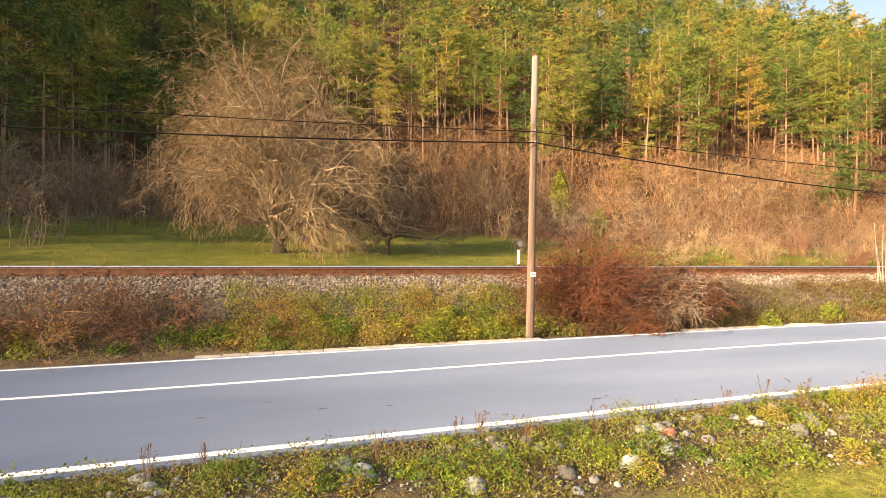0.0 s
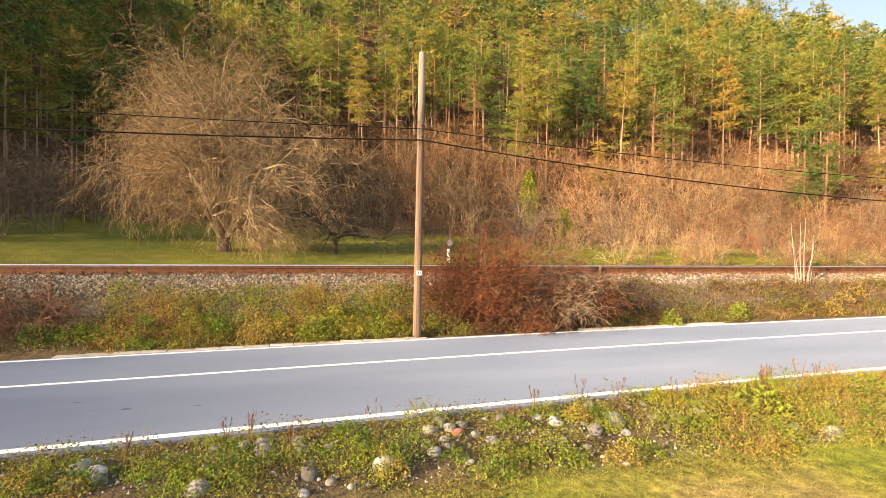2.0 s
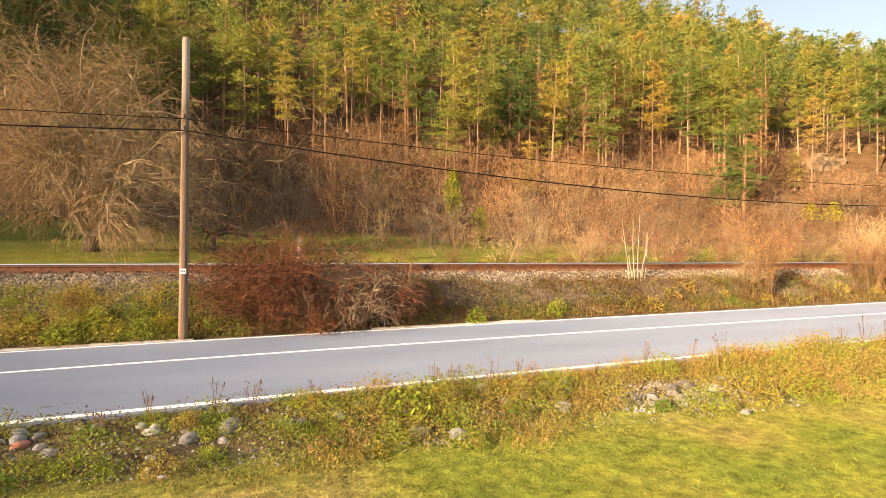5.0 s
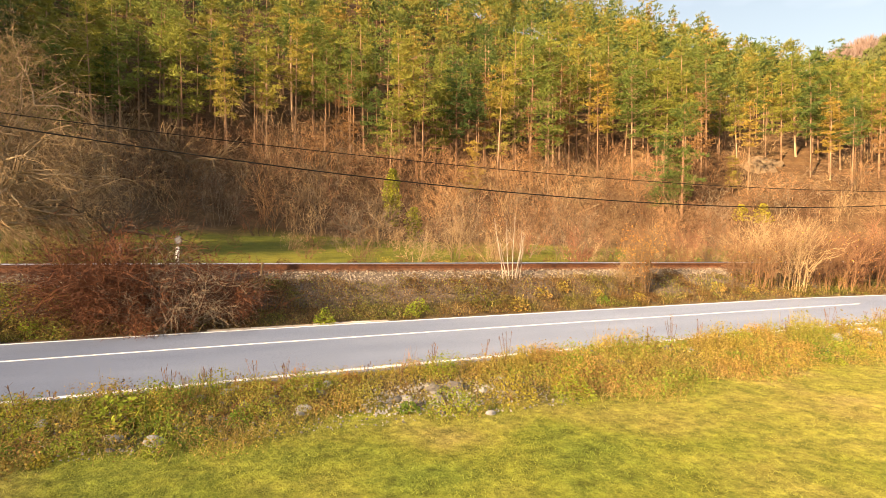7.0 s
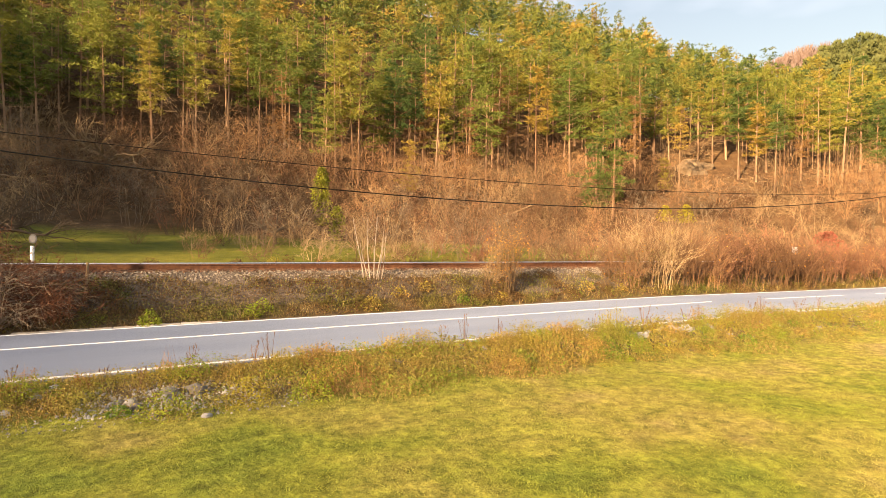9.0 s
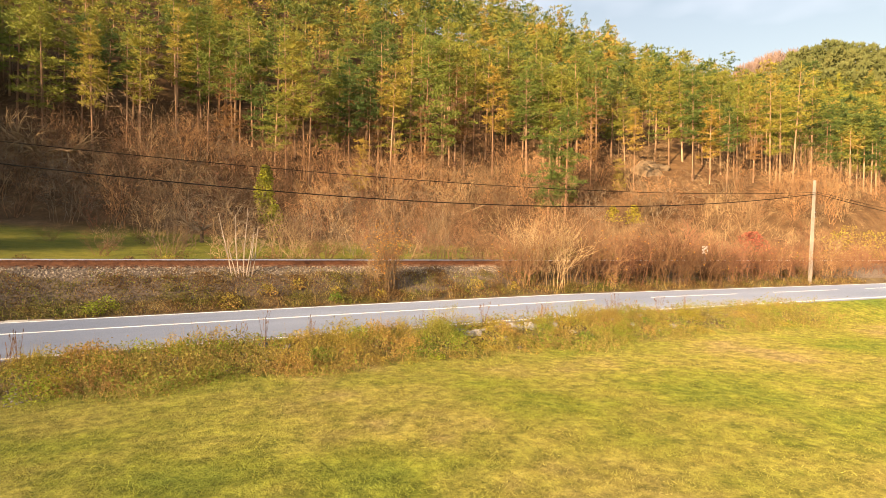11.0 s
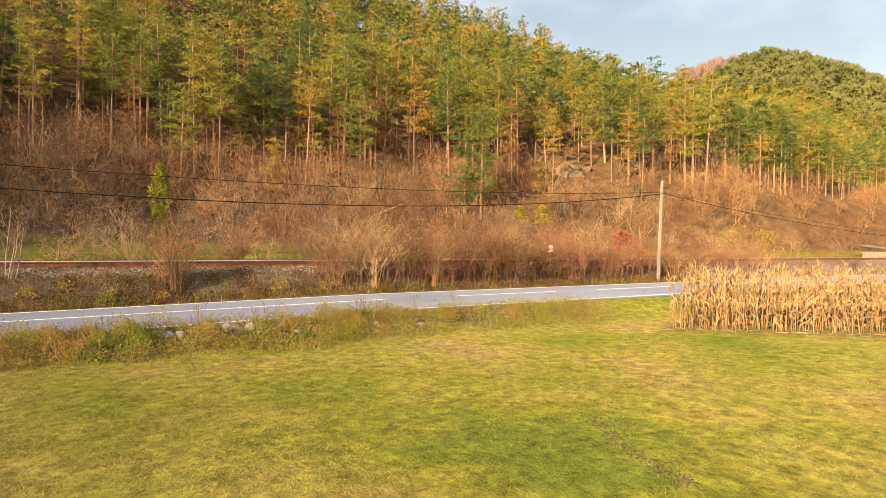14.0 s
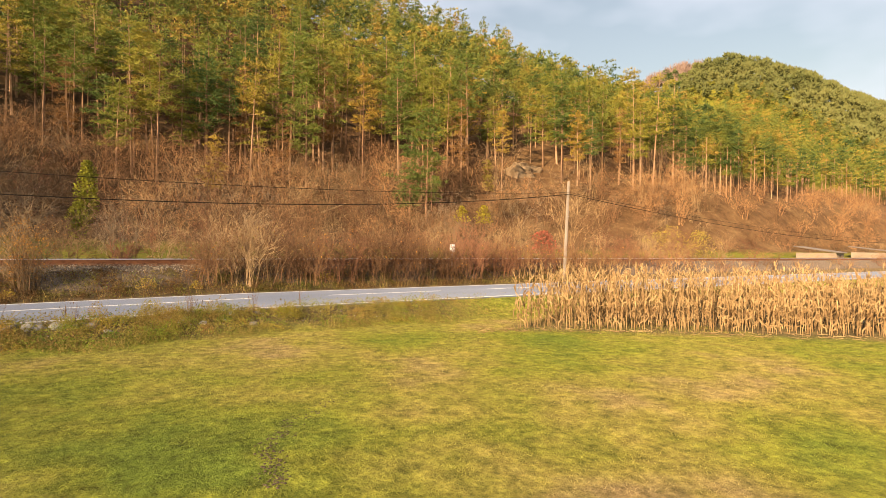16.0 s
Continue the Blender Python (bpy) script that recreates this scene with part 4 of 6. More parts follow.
# the great bare walnut in the meadow
def bare_tree(name, x, y, label, limbs, mat, seed, trunk_h, trunk_r, ratio=0.62, grow=(0.32, 4, 0.62, 0.009), twig_mat=None):
    e = thing(name, x, y, gz(x, y) - 0.05, label, "tree")
    part("trunk", lathe([(trunk_r * 1.5, -0.3), (trunk_r * 1.15, 0.25), (trunk_r, trunk_h * 0.6), (trunk_r * 0.95, trunk_h)], 9), M_BARK_DARK, e, smooth=True)
    for k, (way, ln, rad, levels, kids, spread, droop) in enumerate(limbs):
        rows, _ = branches((0, 0, trunk_h * 0.85), way, ln, rad, levels, kids, spread, droop, seed + k, *grow, ratio, 3)
        thick, fine = twigs([q for q in rows if q[6] > 0.02], 0.024), twigs([q for q in rows if q[6] <= 0.02], 0.024)
        index = np.repeat([0, 1], [len(thick[1]), len(fine[1])])
        part("limb", mesh_np("limb", *joined([thick, fine]), None, mats=[mat, twig_mat or mat], index=index), None, e)
    return e


wr = random.Random(3)
limbs = []
for k in range(15):
    a = k * 2.4 + wr.uniform(-0.3, 0.3)
    lift = (3.4, 1.7, 2.6, 1.2, 2.9, 1.5, 2.1, 1.05, 3.2, 1.9, 1.3, 4.4, 1.1, 2.5, 3.7)[k]
    ln = (8.1, 6.5, 7.5, 5.8, 7.7, 6.2, 7.1, 5.4, 7.9, 6.6, 5.9, 8.3, 5.2, 7.6, 8.2)[k]
    limbs.append(((math.cos(a), math.sin(a), lift), ln * 1.06, 0.2, 4, (8, 7, 6, 4), 0.78, 0.55))
bare_tree("walnut_tree", -3.7, 36.7, "huge bare walnut tree with tangled pale tan branches", limbs, M_WALNUT, 100, 0.95, 0.4, 0.56, (0.32, 5, 0.58, 0.0065), M_WALNUT_TWIG)

# ---- leafless shrubs and small trees ----
def bush_rows(seed, height, width, stems, kids=(5, 4), thin=0.014, upright=1.6, radius=0.03, steps=3, wiggle=0.28, droop=0.1, tip_steps=2):
    r = random.Random(seed)
    rows, tips = [], []
    for k in range(stems):
        a = r.uniform(0, 6.28)
        way = (math.cos(a) * r.uniform(0.2, 1.0), math.sin(a) * r.uniform(0.2, 1.0), upright)
        ln = height * r.uniform(0.45, 0.68)
        b, t_ = branches((math.cos(a) * r.uniform(0, width * 0.25), math.sin(a) * r.uniform(0, width * 0.25), -0.1), way, ln, radius, len(kids), kids, 0.6, droop, seed * 31 + k, wiggle, steps, 0.55, thin, 0.62, tip_steps)
        rows += b
        tips += t_
    return rows, tips


BUSHES = []
for k, (h, w, stems, mat, lab, up) in enumerate([
        (5.0, 4.5, 9, M_TWIG_BROWN, "leafless russet-brown shrub on the slope", 1.6), (6.5, 4.5, 8, M_TWIG_BROWN, "tall leafless brown shrub", 2.4),
        (4.0, 5.0, 10, M_TWIG_TAN, "leafless tan shrub with fine twigs", 1.2), (6.0, 5.0, 8, M_TWIG_TAN, "tall leafless straw-coloured shrub", 2.0),
        (5.5, 5.0, 8, M_TWIG_GREY, "leafless grey-stemmed shrub on the slope", 1.5), (8.0, 4.5, 6, M_TWIG_GREY, "slender leafless grey sapling clump", 3.2),
        (4.5, 5.0, 10, M_TWIG_RED, "leafless reddish shrub with fine twigs", 1.3),
        (9.5, 2.2, 7, M_TWIG_BROWN, "tall slender bare tree with a rounded russet crown", 3.4), (9.0, 2.0, 6, M_TWIG_TAN, "tall slender bare tree with pale stems", 3.8), (7.5, 5.5, 6, M_TWIG_RUSSET, "leafless russet tree with a rounded twiggy crown", 2.1)]):
    rows, _ = bush_rows(200 + k, h, w, stems, (5, 5, 4) if k == 9 else (4, 4, 3), 0.011, up, 0.036, 4, 0.3, 0.05, 1)
    fine = twigs(rows, 0.014)
    light = twigs([(*q[:6], max(q[6], 0.016), max(q[7], 0.011)) for i, q in enumerate(rows) if q[6] > 0.015 or i % 2], 0.024)
    BUSHES.append((mesh_np("shrub", *fine, mat), lab, mat, light, mesh_np("shrub", *light, mat)))


def bush_at(k, x, y, size, group="shrubs on the hill foot"):
    ob = tagged(new("shrub", BUSHES[k][4 if y > 38 else 0]), BUSHES[k][1], "shrub", group)
    ob.matrix_basis = pose(x, y, gz(x, y) - 0.05, 0, 0, rng.uniform(0, 360)) @ Matrix.Diagonal((size, size, size * rng.uniform(0.85, 1.15), 1))
    return ob


def shrub_zone(x, y):
    f = foot(x)
    start = 58 - 13 * float(smooth01((x - 8) / 14)) + 2.5 * math.sin(x * 0.4)
    return start < y < f + 1 and not (25.0 < x < 30.5 and 54 < y < 63.5) and not (89 < x < 101 and y > 58)


thicket = {}


def mass_at(k, x, y, size):
    thicket.setdefault(k, []).append(placed(BUSHES[k][3], x, y, gz(x, y) - 0.05, rng.uniform(0, 6.28), size, rng.uniform(0.85, 1.15)))


slope = spots(-6, 128, 44, 92, 3.4, 31, shrub_zone)
slope.sort(key=lambda p: p[1])
for i, (x, y) in enumerate(slope):
    k = int(rng.choice(10, p=(0.16, 0.14, 0.07, 0.08, 0.06, 0.1, 0.05, 0.1, 0.1, 0.14) if x > 14 else (0.16, 0.12, 0.04, 0.04, 0.34, 0.13, 0.03, 0.04, 0.06, 0.04)))
    size = rng.uniform(0.65, 1.1) * (0.85 if y < 52 else 1.15)
    if 20 < x < 30.5 and y < 60:
        k, size = (0, 2, 4, 6)[i % 4], size * 0.6
    if i < 200:
        bush_at(k, x, y, size)
    else:
        mass_at(k, x, y, size)
for x, y in spots(-62, 4, 30, 100, 4.6, 32, lambda x, y: x > -14 - 0.5 * y and (-11 < spur_depth(x, y) < 5) or y > 66 and y < foot(x) + 2 and spur_depth(x, y) < 5):
    mass_at(int(rng.choice([4, 0, 5, 2, 4])), x, y, rng.uniform(0.9, 1.35))
for x, y in spots(-8, 128, 42, 110, 3.8, 36, lambda x, y: foot(x) - 6 < y < foot(x) + 5 and not (91 < x < 100 and y < 70)):
    mass_at(int(rng.choice([1, 7, 7, 8, 9, 9, 9])), x, y, rng.uniform(0.8, 1.2))
for x, y in spots(100, 290, 26, 104, 4.1, 33, lambda x, y: y < foot(x) + 2 and x < 75 + 2.7 * y and not (x < 155 and y < 33) and not (x < 126 and y < 44)):
    mass_at(int(rng.choice([0, 1, 2, 9, 7, 3, 9])), x, y, rng.uniform(0.55, 1.0))
for x, y in spots(62, 126, 23, 44, 5.0, 34, lambda x, y: not (104 < x < 126 and y < 34)):
    bush_at(int(rng.choice([0, 2, 3, 6])), x, y, rng.uniform(0.45, 0.8), "shrubs beyond the track")
for x, y in spots(13, 62, 26, 46, 4.0, 35, lambda x, y: y > 47 - 1.6 * (x - 12) + 2 * math.sin(x)):
    bush_at(int(rng.choice([0, 2, 3, 4, 6])), x, y, rng.uniform(0.4, 0.75), "shrubs in the meadow")
for x, y in spots(57, 150, 15.9, 18.0, 1.9, 37, lambda x, y: 15.9 < y < 17.6):
    mass_at(int(rng.choice([0, 2, 6])), x, y, rng.uniform(0.3, 0.48))
for k, group_ in thicket.items():
    stuff("thicket", joined(group_), BUSHES[k][2], "dense leafless thicket on the slopes", "thicket")
for x, y, k, s in ((14, 40, 2, 0.5), (22, 42, 3, 0.8), (27, 40, 2, 0.75), (33, 41, 2, 0.8), (39, 38, 3, 0.7), (31, 47, 4, 0.8), (45, 36, 2, 0.7), (52, 34, 0, 0.65), (50, 28, 6, 0.55), (57, 27, 6, 0.6),
                   (60, 36, 3, 0.7), (-22, 30, 4, 0.55), (-26, 33, 0, 0.7), (-18.5, 27, 4, 0.4), (-34, 36, 4, 0.8), (17.5, 30, 0, 0.28), (24, 28, 0, 0.3), (10, 44, 0, 0.35), (-19, 33, 4, 0.85), (-17.5, 36.5, 4, 0.9), (-20.5, 37.5, 5, 0.8), (-18, 40.5, 4, 1.0), (-16, 44, 4, 1.0), (-21.5, 30, 0, 0.8), (-20, 26.5, 4, 0.7), (-14, 48, 4, 0.9), (-24, 27, 4, 0.9), (-23, 46, 4, 1.1), (-20.5, 47.5, 0, 1.2), (-18, 49, 4, 1.2), (-15.5, 51, 0, 1.1), (-12.5, 53, 4, 1.15), (-22, 51, 4, 1.2), (-18.5, 53.5, 0, 1.2), (-14.5, 56, 4, 1.2), (-26, 48, 4, 1.2), (-10, 57, 4, 1.1), (-11, 52, 0, 0.9),
                   (14.5, 33, 0, 0.4), (18, 34, 2, 0.6), (21, 31, 2, 0.65), (24.5, 33, 3, 0.6), (27, 30, 2, 0.6), (30, 33, 4, 0.55), (32.5, 29, 2, 0.6), (36, 31, 3, 0.6), (38.5, 28, 2, 0.55), (42, 30, 2, 0.65)):
    bush_at(k, x, y, s, "shrubs in the meadow")


for x, y, k, s in ((71.4, 30.0, 8, 0.85), (4.6, 79.0, 7, 1.0), (18.0, 52.0, 5, 0.9), (23.0, 49.0, 8, 0.75), (34.0, 52.0, 8, 0.8), (41.0, 47.0, 7, 0.75), (47.0, 52.0, 8, 0.9), (56.0, 50.0, 7, 0.8)):
    bush_at(k, x, y, s, "slender bare trees on the slope")


def fruit_tree(x, y, seed, size, label, reach=()):
    limbs = []
    r = random.Random(seed)
    for k in range(6):
        a = k * 1.05 + r.uniform(-0.3, 0.3)
        limbs.append(((math.cos(a), math.sin(a), r.uniform(0.25, 0.9)), 2.3 * size, 0.09 * size, 3, (5, 4, 4), 0.7, 0.15))
    for way, ln in reach:
        limbs.append((way, ln, 0.11 * size, 3, (6, 4, 4), 0.7, 0.1))
    return bare_tree("fruit_tree", x, y, label, limbs, M_BARK_DARK if reach else M_TWIG_GREY if seed % 2 else M_TWIG_TAN, seed, 1.2 * size, 0.15 * size)


fruit_tree(3.2, 36.0, 301, 1.15, "gnarled bare fruit tree with dark spreading branches", (((1, -0.2, 0.2), 3.2), ((1, 0.25, 0.4), 2.8)))
fruit_tree(20.5, 45.0, 303, 1.0, "small bare fruit tree at the meadow edge")
fruit_tree(24.0, 51.0, 305, 1.2, "bare grey fruit tree in front of the shrubs")
fruit_tree(5.0, 71.5, 302, 2.3, "bare tree at the mouth of the side valley")

# columnar evergreen and a few late yellow bushes
def leafy(name, x, y, height, width, count, size, mat, label, group="", stem=M_TWIG_BROWN, power=1.0, z_up=0.0, low=0.0):
    r = np.random.default_rng(int(abs(x * 37 + y * 11)))
    e = thing(name, x, y, gz(x, y), label, "shrub", group)
    zz = low + (1 - low) * r.random(count) ** power
    rad = width / 2 * np.sqrt(np.clip(np.sin(np.pi * (0.12 + 0.86 * zz)), 0.05, 1)) * np.sqrt(r.random(count))
    a = r.uniform(0, 6.28, count)
    lump = 1 + 0.25 * np.sin(3 * a + zz * 9)
    c = np.stack([rad * lump * np.cos(a), rad * lump * np.sin(a), z_up + zz * height], 1)
    part("branch_tangle", twigs(bush_rows(int(abs(x * 7)) + 5, height * 1.2, width, 6, (4, 3), 0.007, 2.0, 0.02)[0], 0.008), stem, e)
    part("leaves", leaves(c, r.uniform(0.6, 1.3, count) * size, 0.2), mat, e)
    return e


leafy("thuja", 28.1, 61.5, 7.0, 2.2, 2600, 0.17, M_THUJA, "narrow yellow-green columnar evergreen among the shrubs")
leafy("ivy_clump", 27.4, 51.0, 3.4, 1.9, 1100, 0.13, M_THUJA, "low yellow-green evergreen growth under the columnar evergreen")
leafy("red_bush", 60.6, 22.9, 2.9, 2.6, 900, 0.09, M_SCARLET_LEAF, "rounded bush with dull scarlet leaves beyond the track", stem=M_TWIG_RED, low=0.35)
leafy("yellow_bush", 73.0, 47.5, 4.8, 2.4, 420, 0.16, M_YELLOW_LEAF, "small bush with bright yellow leaves", "late yellow bushes", low=0.5)
leafy("yellow_bush", 69.6, 47.8, 4.6, 2.2, 320, 0.16, M_YELLOW_LEAF, "small bush with bright yellow leaves", "late yellow bushes", low=0.55)
for x, y, h in ((84, 28, 3.4), (88, 29.5, 4.2), (92, 28, 3.6), (96, 31, 3.6)):
    leafy("yellow_bush", x, y, h, 4.2, 420, 0.11, M_DRYWEED, "wide straw-yellow autumn bush beyond the track", "late yellow bushes", M_TWIG_TAN)

# ---- shrubs along the track ----
def track_shrub(x, y, height, width, stems, mat, label, seed, kids=(6, 5), upright=2.2, thin=0.006, leaf=None, leaf_count=0, leaf_size=0.03, radius=0.016, wiggle=0.22, droop=0.1):
    e = thing("bare_bush", x, y, gz(x, y) - 0.03, label, "shrub", "shrubs along the track")
    rows, tips = bush_rows(seed, height, width, stems, kids, thin, upright, radius, 3, wiggle, droop)
    part("branch_tangle", twigs(rows, 0.008), mat, e)
    if leaf:
        places = tips + [Vector(q[3:6]) for q in rows if q[5] > 0.1]
        pick = [places[i] for i in np.random.default_rng(seed).integers(0, len(places), leaf_count)]
        part("leaves", leaves(np.array(pick) + rng.normal(0, 0.05, (leaf_count, 3)), rng.uniform(0.6, 1.3, leaf_count) * leaf_size), leaf, e)
    return e


# the big bramble thicket beside the pole
track_shrub(6.35, 16.0, 2.8, 2.4, 60, M_BRAMBLE, "dense brown bramble thicket beside the wooden pole", 401, (6, 6), 1.2, 0.0055, M_BRAMBLE_LEAF, 3000, 0.035, 0.014, 0.4, 0.25)
track_shrub(7.4, 15.95, 3.3, 3.0, 76, M_BRAMBLE, "dense rust-red bramble thicket by the road", 402, (6, 6), 1.2, 0.0055, M_BRAMBLE_LEAF, 3600, 0.038, 0.014, 0.42, 0.3)
track_shrub(8.7, 15.7, 2.6, 2.9, 66, M_TWIG_GREY, "tangled grey-purple bramble mound by the road", 403, (6, 6), 0.7, 0.006, M_BRAMBLE_LEAF, 2600, 0.032, 0.016, 0.45, 0.4)
track_shrub(10.3, 15.9, 2.3, 2.0, 48, M_BRAMBLE, "low dark red bramble bush by the road", 404, (6, 5), 0.8, 0.0055, M_BRAMBLE_LEAF, 2000, 0.032, 0.014, 0.42, 0.3)
track_shrub(7.6, 15.4, 1.5, 3.0, 46, M_BRAMBLE, "low brown bramble tangle at the road edge", 405, (6, 5), 0.5, 0.0055, M_BRAMBLE_LEAF, 1800, 0.03, 0.014, 0.45, 0.4)
# thicket at the start of the walk
track_shrub(-7.8, 15.7, 2.1, 2.8, 50, M_TWIG_BROWN, "low orange-brown bramble tangle on the bank", 411, (6, 5), 0.6, 0.0055, M_ORANGE_LEAF, 1500, 0.03, 0.013, 0.45, 0.4)
track_shrub(-5.9, 15.7, 1.9, 2.2, 44, M_TWIG_RED, "low red-brown bramble tangle on the bank", 412, (6, 5), 0.7, 0.0055, M_BRAMBLE_LEAF, 2200, 0.03, 0.013, 0.45, 0.4)
track_shrub(-10.4, 15.6, 2.0, 2.8, 46, M_TWIG_RED, "low red-brown bramble tangle on the bank", 413, (6, 5), 0.7, 0.0055, M_RED_LEAF, 1800, 0.03, 0.013, 0.45, 0.4)
track_shrub(-2.6, 15.4, 0.9, 2.0, 16, M_TWIG_RED, "low russet weeds at the road edge", 414, (5, 4), 0.7, 0.005, M_RED_LEAF, 260, 0.03, 0.01, 0.45, 0.3)
track_shrub(-15.0, 24.0, 3.6, 3.0, 9, M_TWIG_GREY, "thin bare shrub with a few yellow leaves beyond the track", 415, (5, 4), 1.7, 0.008, M_YELLOW_LEAF, 160, 0.06, 0.02)
# pale shoots and the orange bush
sh = thing("sapling_clump", 20.6, 17.15, gz(20.6, 17.15) - 0.05, "clump of pale bare sapling shoots beside the ballast", "sapling", "shrubs along the track")
sr = random.Random(8)
for k in range(7):
    x0 = -0.33 + 0.11 * k + sr.uniform(-0.05, 0.05)
    lean = (x0 * 0.75 + sr.uniform(-0.1, 0.08), sr.uniform(-0.1, 0.1))
    hgt = sr.uniform(1.7, 3.1)
    pts = [(x0 + lean[0] * s * hgt + 0.03 * math.sin(5 * s + k), lean[1] * s * hgt, s * hgt) for s in np.linspace(0, 1, 6)]
    shoot = part("shoot", tube_path(pts, 0.027 * (1 - 0.15 * np.arange(6)), 5), M_TWIG_PALE, sh)
    for j in range(3):
        p = pts[2 + j % 4]
        part("twig", tubes([(*p, p[0] + sr.uniform(-0.25, 0.25), p[1] + sr.uniform(-0.2, 0.2), p[2] + sr.uniform(0.25, 0.5), 0.008, 0.004)], 4), M_TWIG_PALE, shoot)
track_shrub(26.3, 16.3, 3.3, 2.0, 64, M_TWIG_TAN, "upright orange-brown bush full of orange leaves", 421, (4,), 7.0, 0.006, M_ORANGE_LEAF, 1500, 0.034, 0.011, 0.1)
track_shrub(25.9, 16.7, 1.8, 1.0, 18, M_TWIG_TAN, "upright straw-coloured shoots beside the orange bush", 422, (4, 3), 3.0, 0.006, None, 0, 0.03, 0.01)
mats_cycle = [(M_TWIG_TAN, "tall straw-coloured bare bush along the track"), (M_TWIG_BROWN, "leafless brown bush along the track"), (M_TWIG_RED, "leafless reddish bush along the track")]
for k, (x, y, h, w, m) in enumerate(((33.2, 16.7, 2.4, 1.6, 1), (34.8, 16.5, 3.6, 1.8, 0), (36.4, 16.6, 3.2, 1.8, 1), (38.0, 16.4, 2.6, 2.0, 1), (39.6, 16.6, 2.6, 2.0, 2), (41.2, 16.4, 2.9, 2.0, 1),
                                     (42.8, 16.5, 2.7, 2.2, 1), (44.6, 16.5, 2.7, 2.2, 1), (46.4, 16.3, 2.3, 2.0, 1), (48.2, 16.6, 2.5, 2.2, 2), (50.2, 16.6, 2.4, 2.2, 2), (52.2, 16.8, 2.1, 2.2, 1),
                                     (54.4, 16.9, 2.0, 2.2, 2), (57.0, 17.0, 1.8, 2.4, 1), (60.0, 17.0, 1.8, 2.4, 1), (64.0, 17.2, 2.0, 2.6, 2), (68.0, 17.2, 2.0, 2.6, 1))):
    track_shrub(x, y, h, w * 3.4, 60, *mats_cycle[m], 430 + k, (5, 4), 3.4, 0.0065, (M_YELLOW_LEAF if m == 0 else M_ORANGE_LEAF), 60, 0.05, 0.011, 0.2)
for k, (x, y, h) in enumerate(((44, 22.5, 3.2), (48, 23.5, 3.0), (53, 23.0, 3.4), (58, 24.0, 4.2), (36, 24.5, 2.4), (30, 26, 1.6), (40, 25, 2.8))):
    track_shrub(x, y, h, 2.6, 13, *mats_cycle[k % 3], 460 + k, (5, 4), 1.8, 0.013, None, 0, 0.05, 0.025)

# ---- verge, bank and field plants ----
def turf(count, x0, x1, y0, y1, height, width, seed, mask=None, lean=0.5):
    r = np.random.default_rng(seed)
    x, y = r.uniform(x0, x1, count), r.uniform(y0, y1, count)
    if mask is not None:
        k = mask(x, y, r)
        x, y = x[k], y[k]
    n = len(x)
    h = r.uniform(*height, n)
    base = np.stack([x, y, ground_z(x, y) - 0.01], 1)
    off = r.normal(0, lean, (n, 2)) * h[:, None]
    tip = base + np.concatenate([off, h[:, None]], 1)
    bend = np.concatenate([-off * 0.22, (h * 0.12)[:, None]], 1)
    return blades(base, tip, r.uniform(*width, n), bend)


def soil_z(x, y):
    """Ground or ballast, whichever is on top."""
    return np.where((y > 15.9) & (y < 18.3), np.maximum(ground_z(x, y), bed_z(x, y) - 0.02), ground_z(x, y))


field_mask = lambda x, y, r: y < y_near(x) - 2.0 - 0.8 * smooth01((5 - x) / 4)
def short_turf(count, x0, x1, y0, y1, height, width, seed):
    r = np.random.default_rng(seed)
    x, y = r.uniform(x0, x1, count), r.uniform(y0, y1, count)
    k = field_mask(x, y, r)
    x, y = x[k], y[k]
    lump = 0.5 + 0.5 * rough(x, y, 4.7, 1.5) + 0.35 * rough(x, y, 11.0, 0.4)
    keep = r.random(len(x)) < 0.35 + lump
    x, y, lump = x[keep], y[keep], np.clip(lump[keep], 0.1, 1.2)
    h = r.uniform(*height, len(x)) * (0.45 + 1.1 * lump)
    base = np.stack([x, y, ground_z(x, y) - 0.005], 1)
    return needle_piece(base, base + np.concatenate([r.normal(0, 0.8, (len(x), 2)) * h[:, None], h[:, None]], 1), width)


stuff("field_grass", joined([short_turf(170000, -2, 26, -1, 6.8, (0.014, 0.042), 0.008, 1),
                             short_turf(170000, 20, 48, -8, 6.8, (0.016, 0.048), 0.009, 2)]), M_BLADE, "short mown autumn grass, green and straw-coloured", "grass")


def field_tufts(count, x0, x1, y0, y1, seed):
    """Longer tussocks that the mower left."""
    r = np.random.default_rng(seed)
    cx, cy = r.uniform(x0, x1, count), r.uniform(y0, y1, count)
    keep = (cy < y_near(cx) - 1.9 - 0.8 * smooth01((5 - cx) / 4)) & (rough(cx, cy, 0.55, 3.0) + r.normal(0, 0.35, count) > 0.1 - 0.8 * smooth01((cy - y_near(cx) + 4.2) / 2.0))
    cx, cy = np.repeat(cx[keep], 9), np.repeat(cy[keep], 9)
    n = len(cx)
    x, y = cx + r.normal(0, 0.035, n), cy + r.normal(0, 0.035, n)
    h = r.uniform(0.025, 0.075, n)
    base = np.stack([x, y, ground_z(x, y) - 0.005], 1)
    return needle_piece(base, base + np.concatenate([r.normal(0, 0.6, (n, 2)) * h[:, None], h[:, None]], 1), 0.007)


stuff("grass_tussocks", joined([field_tufts(5200, -2, 28, -1, 6.8, 71), field_tufts(3600, 22, 46, -8, 6.8, 72)]), M_BLADE, "longer tussocks of autumn grass in the mown field", "grass")


